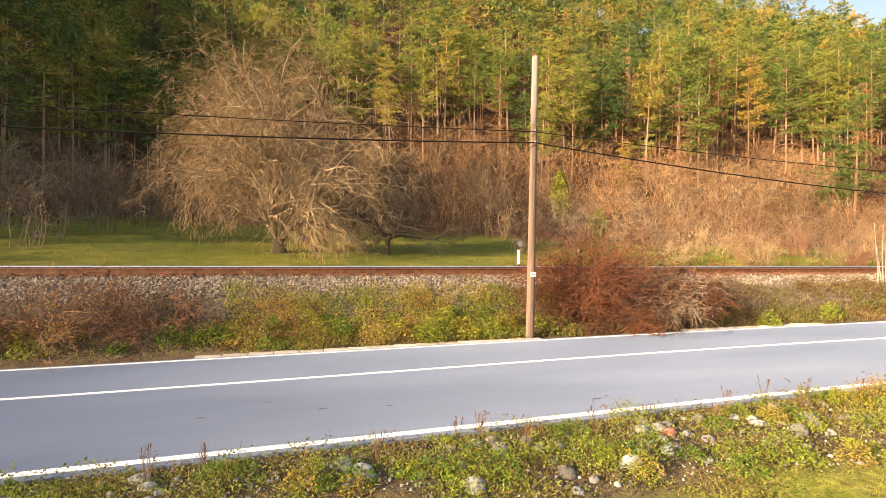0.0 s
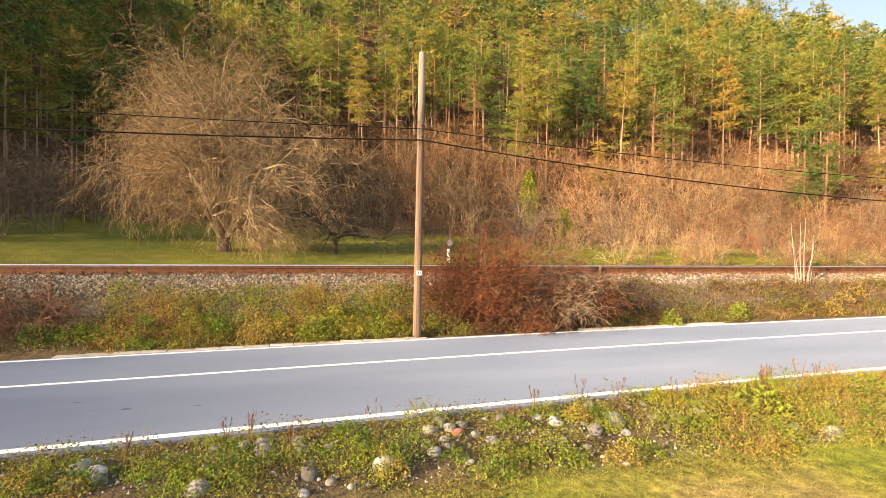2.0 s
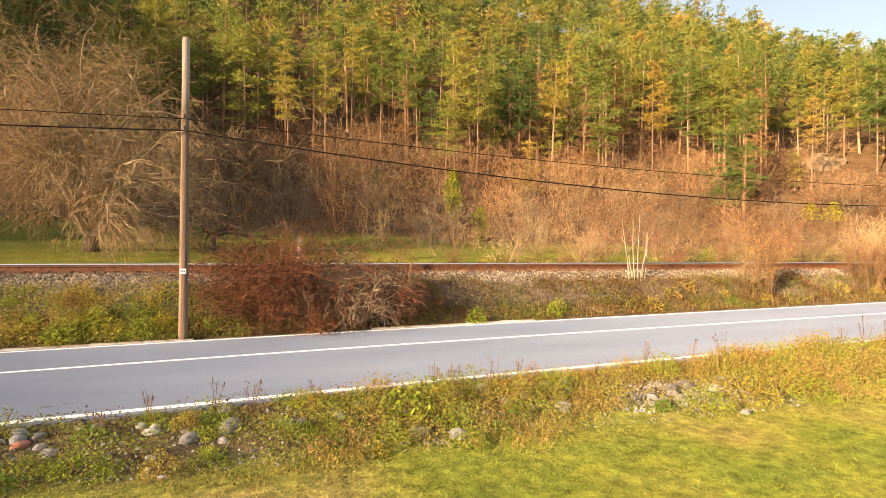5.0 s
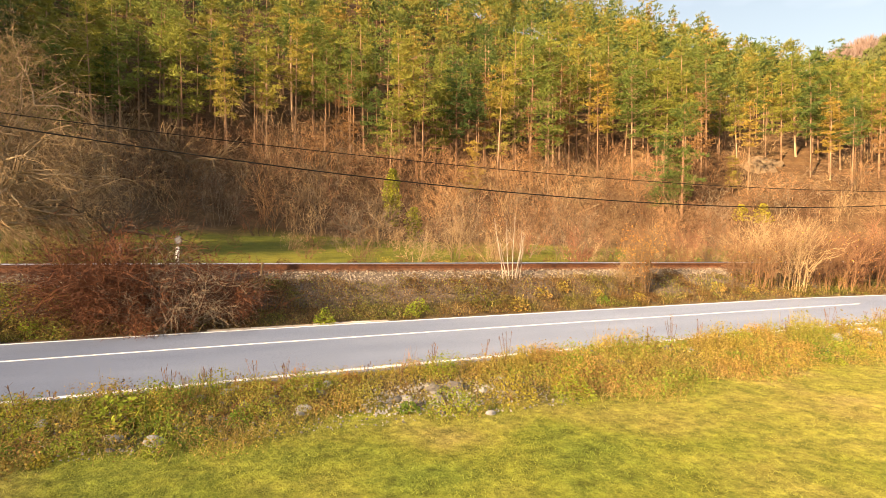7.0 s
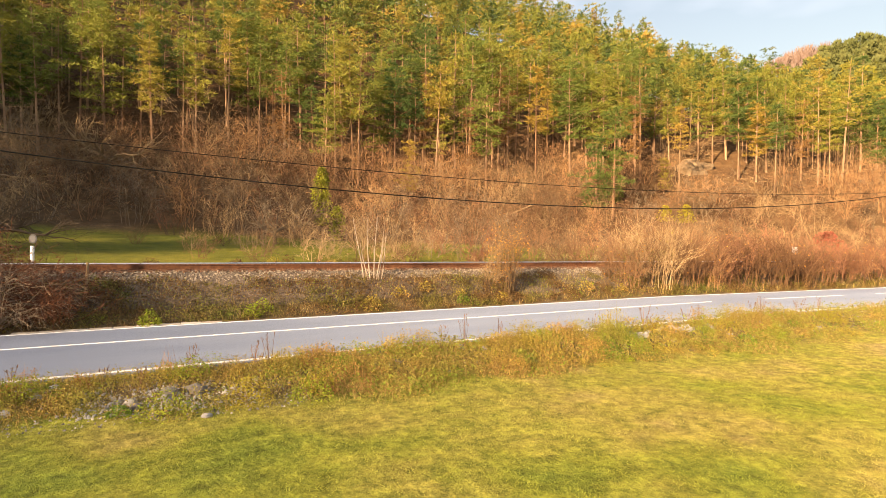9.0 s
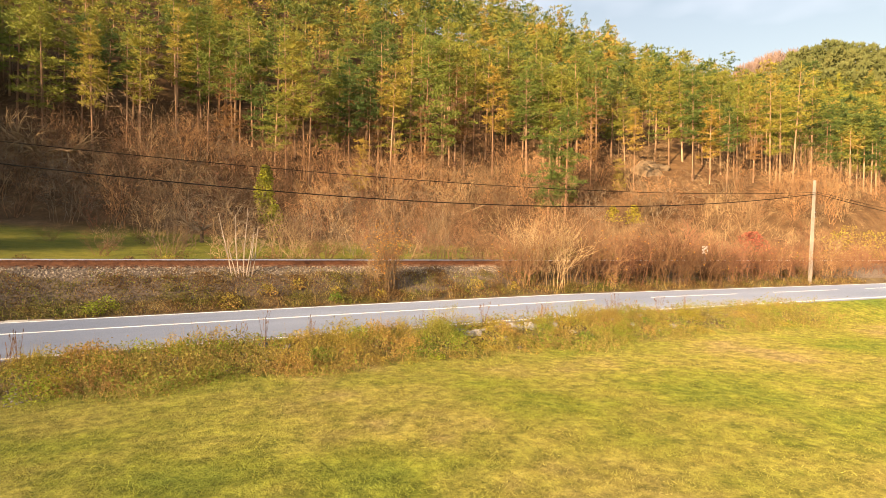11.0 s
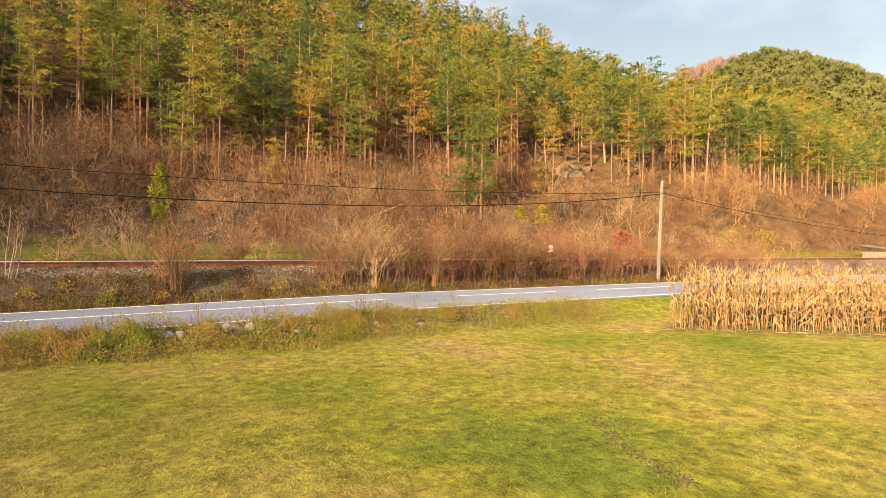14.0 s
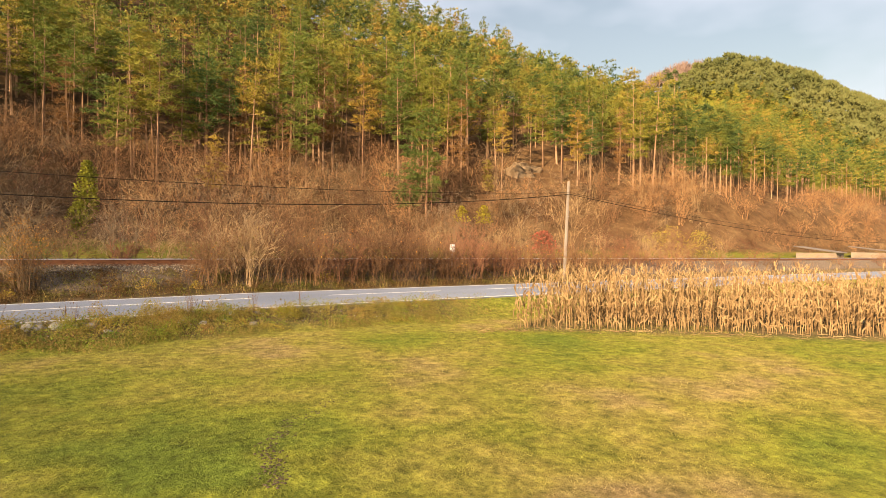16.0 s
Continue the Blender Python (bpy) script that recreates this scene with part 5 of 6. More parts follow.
def tufted(scale, thresh, seed):
    return lambda x, y, r: rough(x, y, scale, seed) + 0.4 * rough(x, y, scale * 3.1, seed + 1) + r.normal(0, 0.15, len(x)) > thresh


def stony(x, y):
    """Bare gravelly patch in the verge."""
    return ((x - 13.7) / 1.5) ** 2 + ((y - 7.0) / 0.55) ** 2 < 1 + 0.5 * rough(x, y, 3.0)


def verge_mask(x, y, r):
    return (~stony(x, y) | (r.random(len(x)) < 0.35)) & (y > y_near(x) - 2.45 - 0.95 * smooth01((5 - x) / 4) + 0.35 * np.sin(x * 1.7) + 0.3 * np.sin(x * 0.6) + r.normal(0, 0.22, len(x))) & (y < y_near(x) - 0.28 + 0.2 * smooth01((x - 12) / 6)) & (x < 42 + r.normal(0, 1.5, len(x))) & tufted(1.7, np.where(x > 16, -1.3, np.where(x > 9, -0.75, -0.35)), 1.0)(x, y, r)


def leafy_ground(count, x0, x1, y0, y1, high, size, seed, mask):
    r = np.random.default_rng(seed)
    x, y = r.uniform(x0, x1, count), r.uniform(y0, y1, count)
    k = mask(x, y, r)
    x, y = x[k], y[k]
    n = len(x)
    lump = np.clip(0.45 + 0.55 * rough(x, y, 2.4, seed) + 0.25 * rough(x, y, 6.1, seed), 0.08, 1.3)
    z = soil_z(x, y) + r.random(n) ** 1.5 * high * lump
    return leaves(np.stack([x, y, z], 1), r.uniform(*size, n), 0.3)


stuff("verge_weeds", joined([leafy_ground(105000, -8, 20, 4.4, 8.8, 0.42, (0.012, 0.029), 3, verge_mask),
                             leafy_ground(36000, 16, 58, 5.6, 8.8, 0.5, (0.022, 0.045), 4, verge_mask)]), M_WEED, "mixed low weeds on the stony road verge, green, yellow and russet", "weeds")
stuff("verge_withered_weeds", leafy_ground(30000, -8, 9, 4.4, 8.8, 0.4, (0.012, 0.028), 37, verge_mask), M_BROWNWEED, "withered brown weeds among the verge stones", "weeds")


def spikes(count, x0, x1, y0, y1, height, width, seed, mask, lean=0.4):
    """Thin straight dry stems."""
    r = np.random.default_rng(seed)
    x, y = r.uniform(x0, x1, count), r.uniform(y0, y1, count)
    k = mask(x, y, r)
    x, y = x[k], y[k]
    h = r.uniform(*height, len(x))
    base = np.stack([x, y, soil_z(x, y) - 0.01], 1)
    return needle_piece(base, base + np.concatenate([r.normal(0, lean, (len(x), 2)) * h[:, None], h[:, None]], 1), width)


stuff("verge_dry_weeds", joined([leafy_ground(66000, 7, 24, 5.2, 8.9, 0.5, (0.011, 0.026), 33, verge_mask)]), M_DRYWEED, "withered yellow-brown weeds on the road verge", "weeds")
stuff("verge_brown_weeds", leafy_ground(36000, 17, 58, 5.4, 8.95, 0.62, (0.018, 0.04), 34, verge_mask), M_OLIVEWEED, "olive and golden withered weeds on the road verge", "weeds")
stuff("verge_grass", joined([spikes(14000, -8, 22, 5.2, 8.7, (0.06, 0.24), 0.006, 5, verge_mask, 0.5),
                             spikes(14000, 8, 24, 5.4, 8.95, (0.1, 0.34), 0.006, 6, verge_mask, 0.4), spikes(8000, 22, 58, 5.4, 8.95, (0.12, 0.45), 0.008, 26, verge_mask, 0.4)]), M_DRYBLADE, "dry straw-coloured grass on the road verge", "dry grass")


def bank_mask(x, y, r):
    top = 17.15 + 0.15 * smooth01((x - 5) / 8) + 0.4 * rough(x, y, 0.8, 2.0) - 0.35 * smooth01((-x) / 10)
    return (y > y_far(x) + 0.5 + 0.12 * rough(x, y, 2.2)) & (y < top) & ~((x < -4.2) & (r.random(len(x)) < 0.75)) & tufted(1.5, np.where(x > 5, -1.1, -0.85), 2.0)(x, y, r)


stuff("bank_weeds", leafy_ground(40000, -14, 6, 14.8, 17.7, 0.5, (0.02, 0.042), 7, bank_mask), M_WEED, "rank autumn weeds on the bank below the track, green and russet", "weeds")
stuff("bank_brown_weeds", joined([leafy_ground(46000, 4, 26, 14.8, 17.75, 0.55, (0.02, 0.044), 17, bank_mask),
                                  leafy_ground(24000, 24, 62, 14.8, 17.7, 0.5, (0.03, 0.055), 8, bank_mask)]), M_BROWNWEED, "withered brown and olive weeds on the bank below the track", "weeds")
stuff("bank_green_weeds", leafy_ground(14000, 5, 40, 14.8, 17.3, 0.5, (0.02, 0.04), 48, lambda x, y, r: bank_mask(x, y, r) & tufted(1.1, 0.1, 7.0)(x, y, r)), M_WEED, "patches of green weeds on the bank below the track", "weeds")
stuff("bank_dry_weeds", leafy_ground(30000, -14, 6, 15.0, 17.5, 0.55, (0.016, 0.036), 47, bank_mask), M_DRYWEED, "yellowing tall weeds on the bank below the track", "weeds")
stuff("bank_grass", joined([spikes(8000, -14, 24, 14.8, 17.7, (0.12, 0.42), 0.008, 9, bank_mask, 0.4),
                            spikes(6000, 22, 62, 14.8, 17.7, (0.15, 0.5), 0.011, 10, bank_mask, 0.35)]), M_DRYBLADE, "tall dry grass on the bank below the track", "dry grass")
far_mask = lambda x, y, r: tufted(0.9, 0.1, 4.0)(x, y, r)
stuff("trackside_grass", turf(9000, -24, 70, 21.2, 24.5, (0.12, 0.45), (0.012, 0.024), 12, far_mask, 0.6), M_DRYBLADE, "tall dry grass beyond the track", "dry grass")


def mound_piece(places, leaf_count, size, seed):
    """Domed clumps of small leaves and a few stems for (x, y, width, height)."""
    r = np.random.default_rng(seed)
    out = []
    for x, y, w, h in places:
        n = int(leaf_count * w)
        a, q = r.uniform(0, 6.28, n), np.sqrt(r.random(n))
        lump = 1 + 0.3 * np.sin(2 * a + r.uniform(0, 6)) + 0.2 * np.sin(5 * a + r.uniform(0, 6))
        px, py = x + q * w / 2 * lump * np.cos(a), y + q * w / 2 * lump * np.sin(a)
        z = soil_z(px, py) + h * np.sqrt(np.clip(1 - 0.85 * q * q, 0, 1)) * r.random(n) ** 0.45 * (0.75 + 0.35 * np.sin(4 * px + 3 * py))
        out.append(leaves(np.stack([px, py, z], 1), r.uniform(*size, n), 0.15))
        k = max(6, int(26 * w))
        bx, by = x + r.normal(0, w * 0.22, k), y + r.normal(0, w * 0.22, k)
        base = np.stack([bx, by, soil_z(bx, by)], 1)
        out.append(needle_piece(base, base + np.stack([r.normal(0, 0.14, k), r.normal(0, 0.14, k), h * r.uniform(0.8, 1.45, k)], 1), 0.010))
    return joined(out)


mr = np.random.default_rng(88)


def mound_row(count, x0, x1, near, far, wide, tall):
    x = mr.uniform(x0, x1, count)
    return [(px, py, mr.uniform(*wide), mr.uniform(*tall)) for px, py in zip(x, mr.uniform(near(x), far(x))) if not stony(px, py)]


verge_lo, verge_hi = (lambda x: y_near(x) - 2.3), (lambda x: y_near(x) - 0.55)
stuff("verge_mounds", mound_piece(mound_row(30, 8, 41, verge_lo, verge_hi, (0.5, 1.2), (0.22, 0.55)), 520, (0.014, 0.03), 91), M_OLIVEWEED, "domed clumps of withered olive-brown weeds on the verge", "weeds")
stuff("verge_green_mounds", mound_piece(mound_row(42, 6, 40, verge_lo, verge_hi, (0.5, 1.1), (0.2, 0.5)), 520, (0.014, 0.03), 92), M_WEED, "domed clumps of green and yellowing weeds on the verge", "weeds")
stuff("verge_straw_mounds", mound_piece(mound_row(40, 7, 40, verge_lo, verge_hi, (0.5, 1.1), (0.2, 0.45)), 480, (0.013, 0.028), 93), M_DRYWEED, "domed clumps of straw-coloured weeds on the verge", "weeds")
stuff("verge_lush_mounds", mound_piece(mound_row(42, -7, 8, verge_lo, verge_hi, (0.3, 0.75), (0.12, 0.3)), 620, (0.011, 0.024), 99), M_LIME_LEAF, "fresh yellow-green weeds in clumps among the verge stones", "weeds")
crown_lo, crown_hi = (lambda x: y_near(x) - 1.3), (lambda x: y_near(x) - 0.35)
stuff("verge_tall_mounds", mound_piece(mound_row(34, 15.5, 33, crown_lo, crown_hi, (0.5, 1.3), (0.35, 0.72)), 560, (0.014, 0.03), 101), M_OLIVEWEED, "tall rank olive weeds along the road edge", "weeds")
stuff("verge_golden_mounds", mound_piece(mound_row(26, 15.5, 30, verge_lo, crown_hi, (0.5, 1.2), (0.3, 0.6)), 560, (0.014, 0.03), 102), M_DRYWEED, "golden withered weeds in tall clumps on the verge", "weeds")
stuff("verge_russet_mounds", mound_piece(mound_row(22, 7.5, 17.5, verge_lo, crown_hi, (0.3, 0.8), (0.18, 0.42)), 480, (0.010, 0.022), 103), M_RUSSETWEED, "russet withered weeds in clumps among the verge stones", "weeds")
stuff("gravel_patch", scattered_stones(900, 12.2, 15.2, 6.45, 7.6, (0.012, 0.04), soil_z, 61), M_COBBLE, "loose grey gravel on the bare patch of the verge", "gravel")
bank_lo, bank_hi = (lambda x: y_far(x) + 0.8), (lambda x: y_far(x) + 2.5)
stuff("bank_mounds", mound_piece(mound_row(34, -4, 4, bank_lo, bank_hi, (0.6, 1.3), (0.3, 0.6)), 420, (0.018, 0.036), 94), M_DRYWEED, "tall golden weeds in clumps on the bank", "weeds")
stuff("bank_green_mounds", mound_piece(mound_row(18, -5, 4, bank_lo, bank_hi, (0.6, 1.2), (0.3, 0.55)), 420, (0.018, 0.036), 95), M_WEED, "green weeds in clumps on the bank", "weeds")
stuff("bank_brown_mounds", mound_piece(mound_row(90, 11, 58, bank_lo, bank_hi, (0.6, 1.4), (0.2, 0.45)), 330, (0.02, 0.042), 96), M_BROWNWEED, "withered brown weeds in clumps on the bank", "weeds")
track_lo, track_hi = (lambda x: 0 * x + 22.0), (lambda x: 0 * x + 27.0)
stuff("trackside_mounds", mound_piece(mound_row(70, 12, 62, track_lo, track_hi, (0.8, 2.0), (0.3, 0.8)), 260, (0.03, 0.06), 97), M_BROWNWEED, "low withered brush beyond the track", "weeds")
stuff("trackside_straw_mounds", mound_piece(mound_row(40, 10, 62, track_lo, track_hi, (0.8, 1.8), (0.25, 0.6)), 260, (0.03, 0.06), 98), M_DRYWEED, "low straw-coloured brush beyond the track", "weeds")


def leaf_clump(x, y, width, height, count, size, mat, label, seed):
    r = np.random.default_rng(seed)
    e = thing("weed_clump", x, y, gz(x, y), label, "weed", "leafy weeds by the road")
    a, q = r.uniform(0, 6.28, count), np.sqrt(r.random(count))
    zz = r.random(count) ** 0.7 * (1 - 0.75 * q ** 2)
    c = np.stack([q * width / 2 * np.cos(a), q * width / 2 * np.sin(a), zz * height], 1)
    part("leaves", leaves(c, r.uniform(0.6, 1.35, count) * size, 0.45), mat, e)
    k = 4
    aa = r.uniform(0, 6.28, k)
    tip = np.stack([np.cos(aa) * width * 0.35, np.sin(aa) * width * 0.35, r.uniform(0.6, 1.0, k) * height], 1)
    segs = np.concatenate([np.zeros((k, 3)), tip, np.full((k, 1), 0.006), np.full((k, 1), 0.003)], 1)
    for one in segs:
        part("stalk", tubes(one, 3), M_TWIG_BROWN, e)
    return e


CLUMPS = [(M_GREEN_LEAF, "fresh green leafy weed"), (M_LIME_LEAF, "yellow-green leafy weed"), (M_DRYWEED, "withered brown weed"), (M_YELLOW_LEAF, "yellowing leafy weed"), (M_BROWNWEED, "withered olive-brown weed")]
cr = random.Random(21)
for k in range(84):
    x = cr.uniform(-7, 11) if k < 64 else cr.uniform(11, 35)
    y = float(y_near(x)) - cr.uniform(0.4, 2.6)
    m = cr.choices((0, 1, 2, 3), (0.5, 0.4, 0.08 if x < 6 else 0.0, 0.03) if k < 64 else (0.3, 0.5, 0.0, 0.2))[0]
    w = cr.uniform(0.3, 0.75) * (1.0 if k < 64 else 1.3)
    leaf_clump(x, y, w, w * cr.uniform(0.35, 0.7), int(360 * w / 0.5), 0.02 if k < 64 else 0.024, CLUMPS[m][0], CLUMPS[m][1] + " on the stony verge", 500 + k)
leaf_clump(8.5, 7.15, 1.0, 0.5, 420, 0.05, M_LIME_LEAF, "broad bright yellow-green weed among the stones", 601)
for k in range(46):
    x = cr.uniform(-12, 5) if k < 26 else cr.uniform(12, 40)
    y = float(y_far(x)) + cr.uniform(0.75, 1.9)
    m = cr.choices((0, 1, 2, 3, 4), (0.25, 0.25, 0.3, 0.2, 0.0) if k < 26 else (0.06, 0.06, 0.28, 0.0, 0.6))[0]
    w = cr.uniform(0.45, 1.0)
    leaf_clump(x, y, w, w * cr.uniform(0.5, 0.8), int(190 * w / 0.6), 0.045, CLUMPS[m][0], CLUMPS[m][1] + " on the bank below the track", 700 + k)
for k, (x, y, w, m) in enumerate(((0.6, 15.3, 1.0, 3), (1.5, 15.25, 1.1, 1), (2.4, 15.3, 1.1, 3), (3.2, 15.3, 0.9, 1), (2.0, 15.8, 0.9, 1), (-2.9, 15.5, 0.8, 0), (-5.2, 15.3, 0.9, 0), (3.7, 15.5, 0.8, 3), (12.8, 15.0, 0.7, 1))):
    leaf_clump(x, y, w, 0.6, 380, 0.045, CLUMPS[m][0], CLUMPS[m][1] + " at the far road edge", 800 + k)


def seed_stalk(x, y, height, seed):
    r = random.Random(seed)
    e = thing("seed_stalk", x, y, gz(x, y), "dark withered seed stalks at the road edge", "weed", "withered stalks by the road")
    for k in range(r.randint(3, 6)):
        rows = []
        a, lean = r.uniform(0, 6.28), r.uniform(0.05, 0.3)
        tip = (math.cos(a) * lean * height, math.sin(a) * lean * height, height * r.uniform(0.7, 1.0))
        rows.append((0, 0, 0, *tip, 0.005, 0.003))
        for j in range(5):
            s = r.uniform(0.5, 1.0)
            p = (tip[0] * s, tip[1] * s, tip[2] * s)
            q = (p[0] + r.uniform(-0.06, 0.06), p[1] + r.uniform(-0.06, 0.06), p[2] + r.uniform(0.02, 0.09))
            rows.append((*p, *q, 0.003, 0.002))
        stem = part("stem", tubes(rows, 3), M_TWIG_BROWN, e)
        head, faces = lathe([(0.003, -0.03), (0.006, -0.01), (0.007, 0.01), (0.003, 0.035)], 5)
        part("seed_head", (head + np.array(tip), faces), M_TWIG_BROWN, stem)


for k in range(44):
    x = cr.uniform(-7, 16) if k < 28 else cr.uniform(14, 37)
    seed_stalk(x, float(y_near(x)) - cr.uniform(0.35, 1.0), cr.uniform(0.3, 0.6) if k < 28 else cr.uniform(0.5, 0.9), 900 + k)

stuff("verge_gravel", joined([scattered_stones(5500, -8, 16, 6.0, 8.6, (0.008, 0.03), lambda x, y: ground_z(x, y) + 0.004, 61),
                              scattered_stones(1200, 16, 40, 7.2, 8.8, (0.012, 0.035), lambda x, y: ground_z(x, y) + 0.004, 62)]), M_GRAVEL, "loose grey gravel scattered along the road verge", "gravel")

tr = np.random.default_rng(19)
track_s = tr.random(520)
track_x = np.interp(track_s, (0, 0.35, 0.6, 0.8, 1), (30.4, 30.7, 31.3, 32.5, 33.8)) + tr.normal(0, 0.1, 520)
track_y = np.interp(track_s, (0, 0.35, 0.6, 0.8, 1), (-4.6, -3.2, -2.3, -1.45, -0.95)) + tr.normal(0, 0.1, 520)
keep = tr.random(520) < 1.05 - track_s
clods = [placed((ICO[0] * [1.2, 0.9, 0.45], ICO[1]), px, py, gz(px, py) + 0.004, tr.uniform(0, 6.28), tr.uniform(0.008, 0.024)) for px, py in zip(track_x[keep], track_y[keep])]
stuff("soil_clods", joined(clods), M_SOIL, "dark crumbs of soil along a wheel mark in the meadow", "soil")

# river cobbles on the verge
COBBLES = []
for k in range(7):
    bm = bmesh.new()
    bmesh.ops.create_icosphere(bm, subdivisions=2, radius=1.0)
    kr = random.Random(k)
    sc = Vector((kr.uniform(0.9, 1.3), kr.uniform(0.75, 1.0), kr.uniform(0.55, 0.8)))
    for v_ in bm.verts:
        v_.co = Vector((v_.co.x * sc.x, v_.co.y * sc.y, v_.co.z * sc.z)) * (1 + 0.22 * noise.noise(v_.co * 1.7 + Vector((k * 7, 0, 0))))
    COBBLES.append(mesh_np("cobble", *bm_piece(bm), M_COBBLE, True))


def cobble(x, y, r_, k, label="rounded grey river cobble on the verge"):
    ob = tagged(new("cobble", COBBLES[k]), label, "stone", "river cobbles on the verge")
    ob.matrix_basis = pose(x, y, gz(x, y) + r_ * 0.1, cr.uniform(-15, 15), cr.uniform(-15, 15), cr.uniform(0, 360)) @ Matrix.Diagonal((r_, r_, r_, 1))
    return ob


for k in range(230):
    x = cr.uniform(-7, 12) if k < 185 else cr.uniform(12, 34)
    d = abs(cr.gauss(0, 0.75)) + 0.5
    cobble(x, float(y_near(x)) - min(d, 2.6), cr.choice((0.035, 0.04, 0.045, 0.05, 0.06, 0.07, 0.08, 0.1, 0.12)), cr.randrange(7))
for x, y, r_ in ((5.88, 7.32, 0.17), (5.38, 7.05, 0.13), (2.08, 6.5, 0.14), (-0.06, 6.38, 0.15), (-1.48, 6.78, 0.12), (-1.2, 6.85, 0.1), (9.08, 6.32, 0.16), (8.55, 6.53, 0.13), (14.05, 7.3, 0.2), (13.6, 7.2, 0.15), (27.27, 8.1, 0.17), (26.6, 8.05, 0.15), (27.9, 8.05, 0.13), (6.6, 7.3, 0.12), (6.9, 7.2, 0.1)):
    cobble(x, y, r_, cr.randrange(7), "large pale rounded cobble on the verge")
for k in range(30):
    cobble(13.75 + cr.gauss(0, 0.7), 7.05 + cr.gauss(0, 0.3), cr.choice((0.04, 0.05, 0.05, 0.06, 0.08, 0.11)), cr.randrange(7), "pale angular stone on the gravelly verge")
for k in range(12):
    cobble(cr.uniform(24.5, 29.0), 8.05 + cr.gauss(0, 0.16), cr.choice((0.1, 0.13, 0.16, 0.19)), cr.randrange(7), "large pale stone in the verge weeds")
red = cobble(3.3, 7.35, 0.1, 2, "dark red stone on the verge")
red.data = red.data.copy()
red.data.materials[0] = M_REDSTONE

# ---- dry corn ----
def corn_piece(seed, height):
    r = np.random.default_rng(seed)
    lean = r.normal(0, 0.06, 2)
    pts = [np.array([lean[0] * s * height, lean[1] * s * height, s * height]) for s in np.linspace(0, 1, 5)]
    rows = [(*pts[i], *pts[i + 1], 0.013 * (1 - 0.17 * i), 0.013 * (1 - 0.17 * (i + 1))) for i in range(4)]
    stalk = tubes(rows, 3)
    n = 15
    s = r.uniform(0.12, 0.97, n)
    b = np.stack([lean[0] * s * height, lean[1] * s * height, s * height], 1)
    a = r.uniform(0, 6.28, n)
    ln = r.uniform(0.2, 0.5, n)
    tip = b + np.stack([np.cos(a) * ln * 0.42, np.sin(a) * ln * 0.42, r.uniform(-0.45, 0.2, n)], 1)
    bend = np.stack([np.cos(a) * ln * 0.15, np.sin(a) * ln * 0.15, r.uniform(0.05, 0.2, n)], 1)
    wide = r.uniform(0.03, 0.06, n)
    leaf = [blades(b[i:i + 1], tip[i:i + 1], wide[i:i + 1], bend[i:i + 1]) for i in range(n)]
    tb = np.repeat(pts[4][None], 5, 0)
    tassel = blades(tb, tb + np.concatenate([r.normal(0, 0.1, (5, 2)), r.uniform(0.12, 0.28, (5, 1))], 1), np.full(5, 0.014))
    zc = height * r.uniform(0.42, 0.55)
    cob = tubes([(lean[0] * zc, lean[1] * zc, zc, lean[0] * zc + 0.06 * math.cos(a[0]), lean[1] * zc + 0.06 * math.sin(a[0]), zc + 0.2, 0.03, 0.018)], 5)
    return [("stalk", stalk), ("tassel", tassel), ("cob", cob)] + [("leaf_blade", q) for q in leaf]


def in_corn(x, y):
    return y > 3.75 - 0.76 * (x - 41.0) and y < 3.85 + 0.42 * (x - 41.0) and y < 6.6 - 0.02 * (x - 41)


CORN = []
for k in range(9):
    p = corn_piece(k, 1.68 + 0.06 * k)
    CORN.append(([(nm, mesh_np(nm, *q, M_CORN)) for nm, q in p], joined([q for nm, q in p])))
cn = np.random.default_rng(77)
stalks = []
for row in np.arange(-30, 40):
    for s in np.arange(0, 62, 0.18):
        # rows run along the front edge
        ux, uy = 0.796, -0.605
        x = 40.9 + ux * s + 0.605 * row * 0.62 + cn.normal(0, 0.05)
        y = 3.6 + uy * s + 0.796 * row * 0.62 + cn.normal(0, 0.05)
        if in_corn(x, y) and x < 82:
            stalks.append((x, y, row))
stalks.sort(key=lambda p: (p[1] - 3.6 + 0.76 * (p[0] - 40.9)) + 0.06 * (p[0] - 41))
for x, y, row in stalks[:240]:
    k = int(cn.integers(0, 9))
    e = thing("corn_plant", x, y, gz(x, y) - 0.02, "dry straw-yellow corn plant standing in the field", "corn plant", "front rows of dry corn", cn.uniform(0, 6.28))
    for nm, me in CORN[k][0]:
        part(nm, me, None, e)
rest = []
for x, y, row in stalks[240:1900]:
    k = int(cn.integers(0, 9))
    rest.append(placed(CORN[k][1], x, y, gz(x, y) - 0.02, cn.uniform(0, 6.28), cn.uniform(0.78, 1.12)))
stuff("corn_field", joined(rest), M_CORN_STUFF, "close-set dry corn behind the front rows", "corn field")
lr = np.random.default_rng(6)
s = np.where(np.arange(900) < 60, lr.uniform(-1.8, 0, 900), lr.uniform(-0.3, 40, 900))
o = lr.normal(-0.2, 0.3, 900)
lx, ly = 41.0 + 0.796 * s + 0.605 * o, np.where(s < 0, 3.75, 3.75 - 0.605 * s) + 0.796 * o
lb = np.stack([lx, ly, ground_z(lx, ly) + 0.03], 1)
stuff("corn_litter", blades(lb, lb + np.concatenate([lr.normal(0, 0.25, (900, 2)), lr.uniform(0, 0.08, (900, 1))], 1), lr.uniform(0.008, 0.02, 900)), M_CORN_STUFF, "fallen dry corn leaves along the field edge", "corn litter")

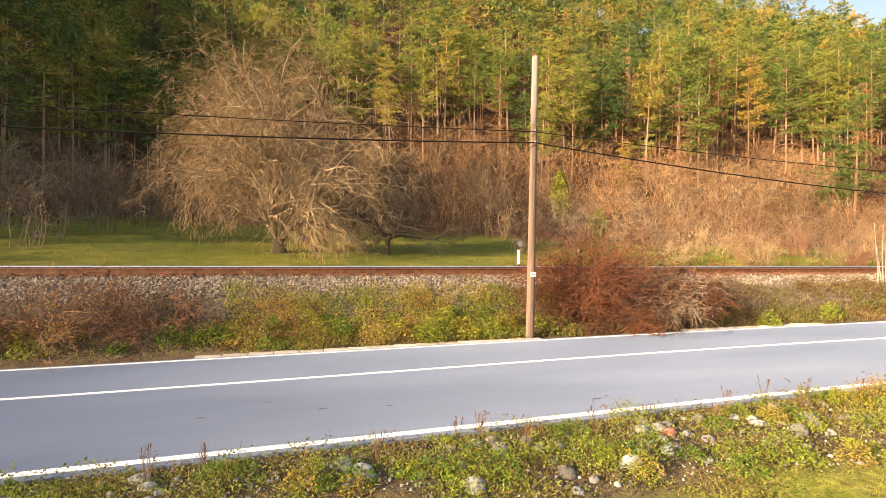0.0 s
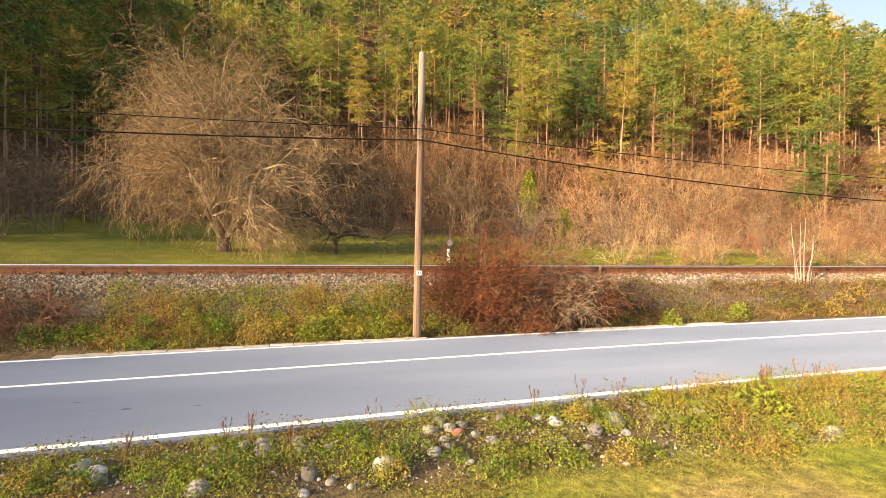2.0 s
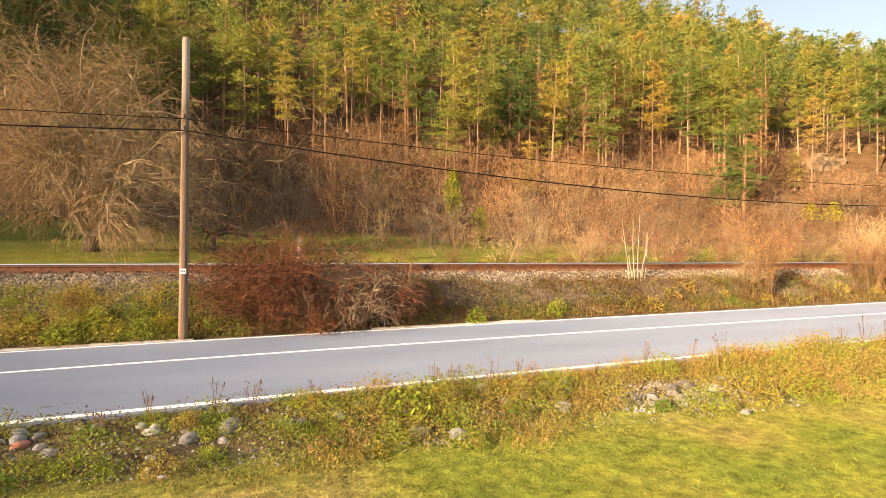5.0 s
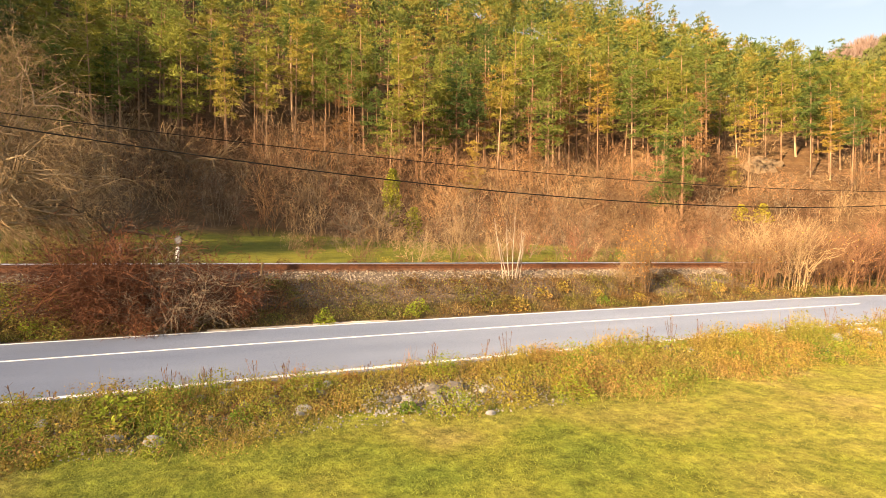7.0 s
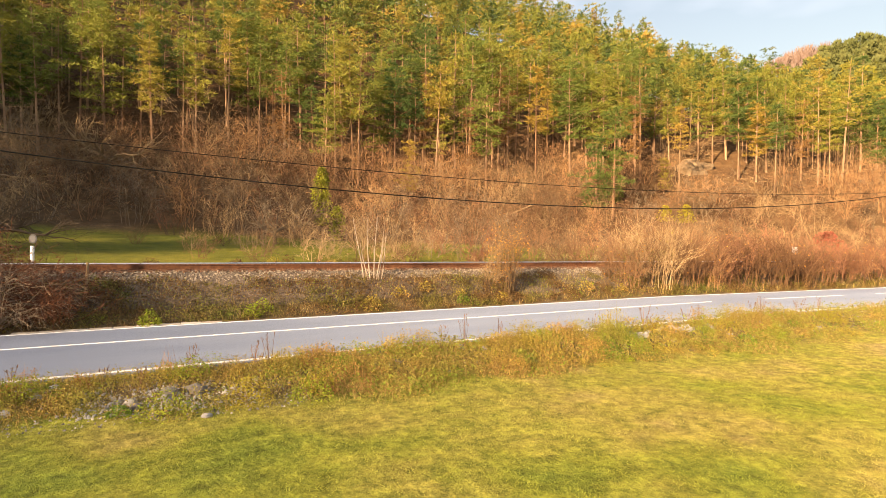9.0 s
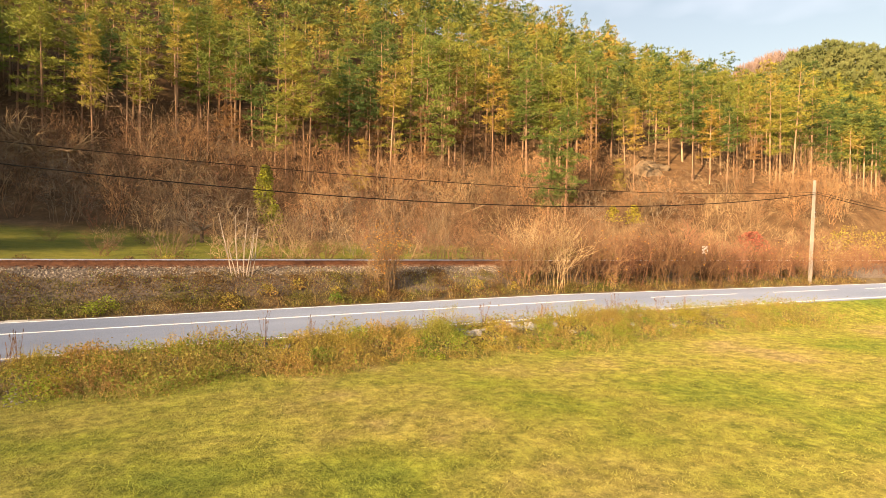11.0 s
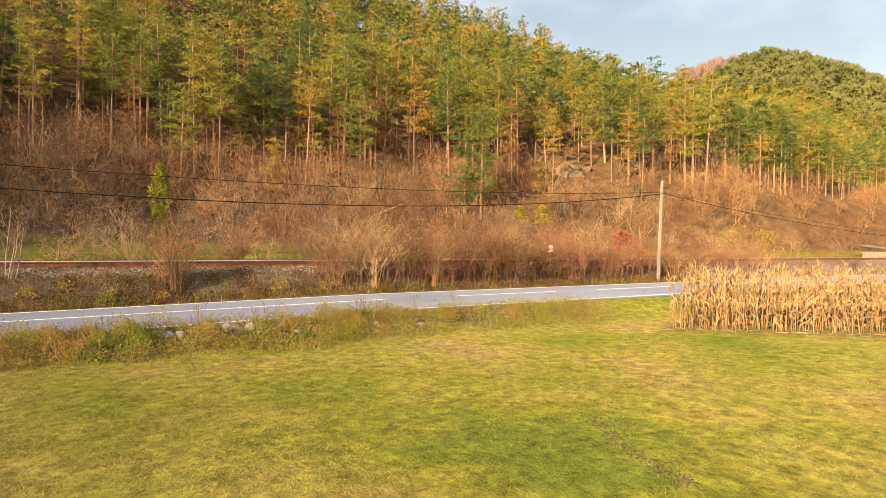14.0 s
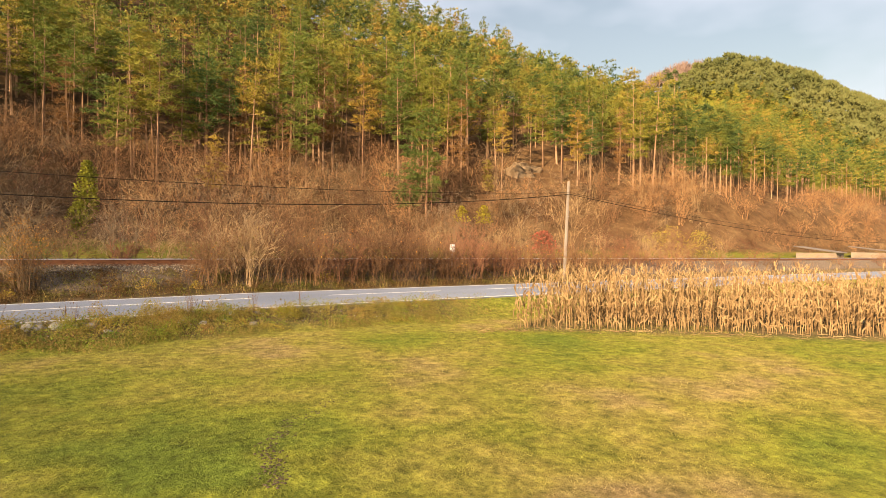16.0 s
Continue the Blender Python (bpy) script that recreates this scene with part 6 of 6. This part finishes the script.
# ---- rock scar, log, sheds ----
def rock(x, y, r_, seed):
    bm = bmesh.new()
    bmesh.ops.create_icosphere(bm, subdivisions=3, radius=1.0)
    for v_ in bm.verts:
        v_.co = Vector((v_.co.x * 1.3, v_.co.y * 0.8, v_.co.z * 0.9)) * (1 + 0.35 * noise.noise(v_.co * 1.3 + Vector((seed, 0, 0))) + 0.12 * noise.noise(v_.co * 4.0))
    ob = tagged(new("rock", mesh_np("rock", *bm_piece(bm), M_ROCK)), "pale bare rock outcrop at the forest edge", "rock", "rock scar")
    ob.matrix_basis = pose(x, y, gz(x, y) - 0.3 * r_, 0, 0, seed * 40) @ Matrix.Diagonal((r_, r_, r_, 1))


for k, (x, y, r_) in enumerate(((95, 67, 2.4), (97.6, 68, 1.9), (99.3, 66.5, 1.3), (96.3, 65, 1.2))):
    rock(x, y, r_, k + 1.0)
log = thing("fallen_log", 57.6, 63.0, gz(57.6, 63.0) + 0.4, "pale fallen trunk leaning among the shrubs", "log")
part("trunk", tubes([(-2.2, 0, 0.2, 2.2, 0.3, 1.9, 0.13, 0.09)], 7), M_WALNUT, log)


def shed(x, y, w, d, h, turn, roof_mat, label):
    e = thing("shed", x, y, gz(x, y) - 0.2, label, "shed", "sheds down the valley", turn)
    part("wall", box(-w / 2, -d / 2, 0, w / 2, d / 2, h), M_PLASTER, e)
    rv = np.array([(-w / 2 - 0.3, -d / 2 - 0.4, h), (w / 2 + 0.3, -d / 2 - 0.4, h), (w / 2 + 0.3, d / 2 + 0.4, h + 0.9), (-w / 2 - 0.3, d / 2 + 0.4, h + 0.9)])
    rv = np.concatenate([rv, rv + [0, 0, 0.14]])
    f = [(0, 2, 1), (0, 3, 2), (4, 5, 6), (4, 6, 7), (0, 1, 5), (0, 5, 4), (1, 2, 6), (1, 6, 5), (2, 3, 7), (2, 7, 6), (3, 0, 4), (3, 4, 7)]
    part("roof", (rv, np.array(f)), roof_mat, e, "grey sheet roof")
    for wx in (-w * 0.25, w * 0.25):
        part("window", box(wx - 0.5, -d / 2 - 0.02, h * 0.4, wx + 0.5, -d / 2 + 0.02, h * 0.75), M_WINDOW, e)


shed(123, 27.5, 8, 5, 1.3, 0.25, M_ROOF, "low shed with a grey sheet roof")
shed(143, 27.0, 11, 6, 1.5, 0.25, M_ROOF, "long low shed with a pale sheet roof")
litter_ = tagged(new("litter_scrap", mesh_np("litter_scrap", *leaves(np.array([[0, 0, 0.03], [0.08, 0.02, 0.02], [-0.05, 0.03, 0.02]]), np.array([0.1, 0.06, 0.05]), 0.6), M_WHITE)), "crumpled scrap of white litter at the road edge", "litter")
litter_.location = (-6.3, 14.75, gz(-6.3, 14.75) + 0.02)
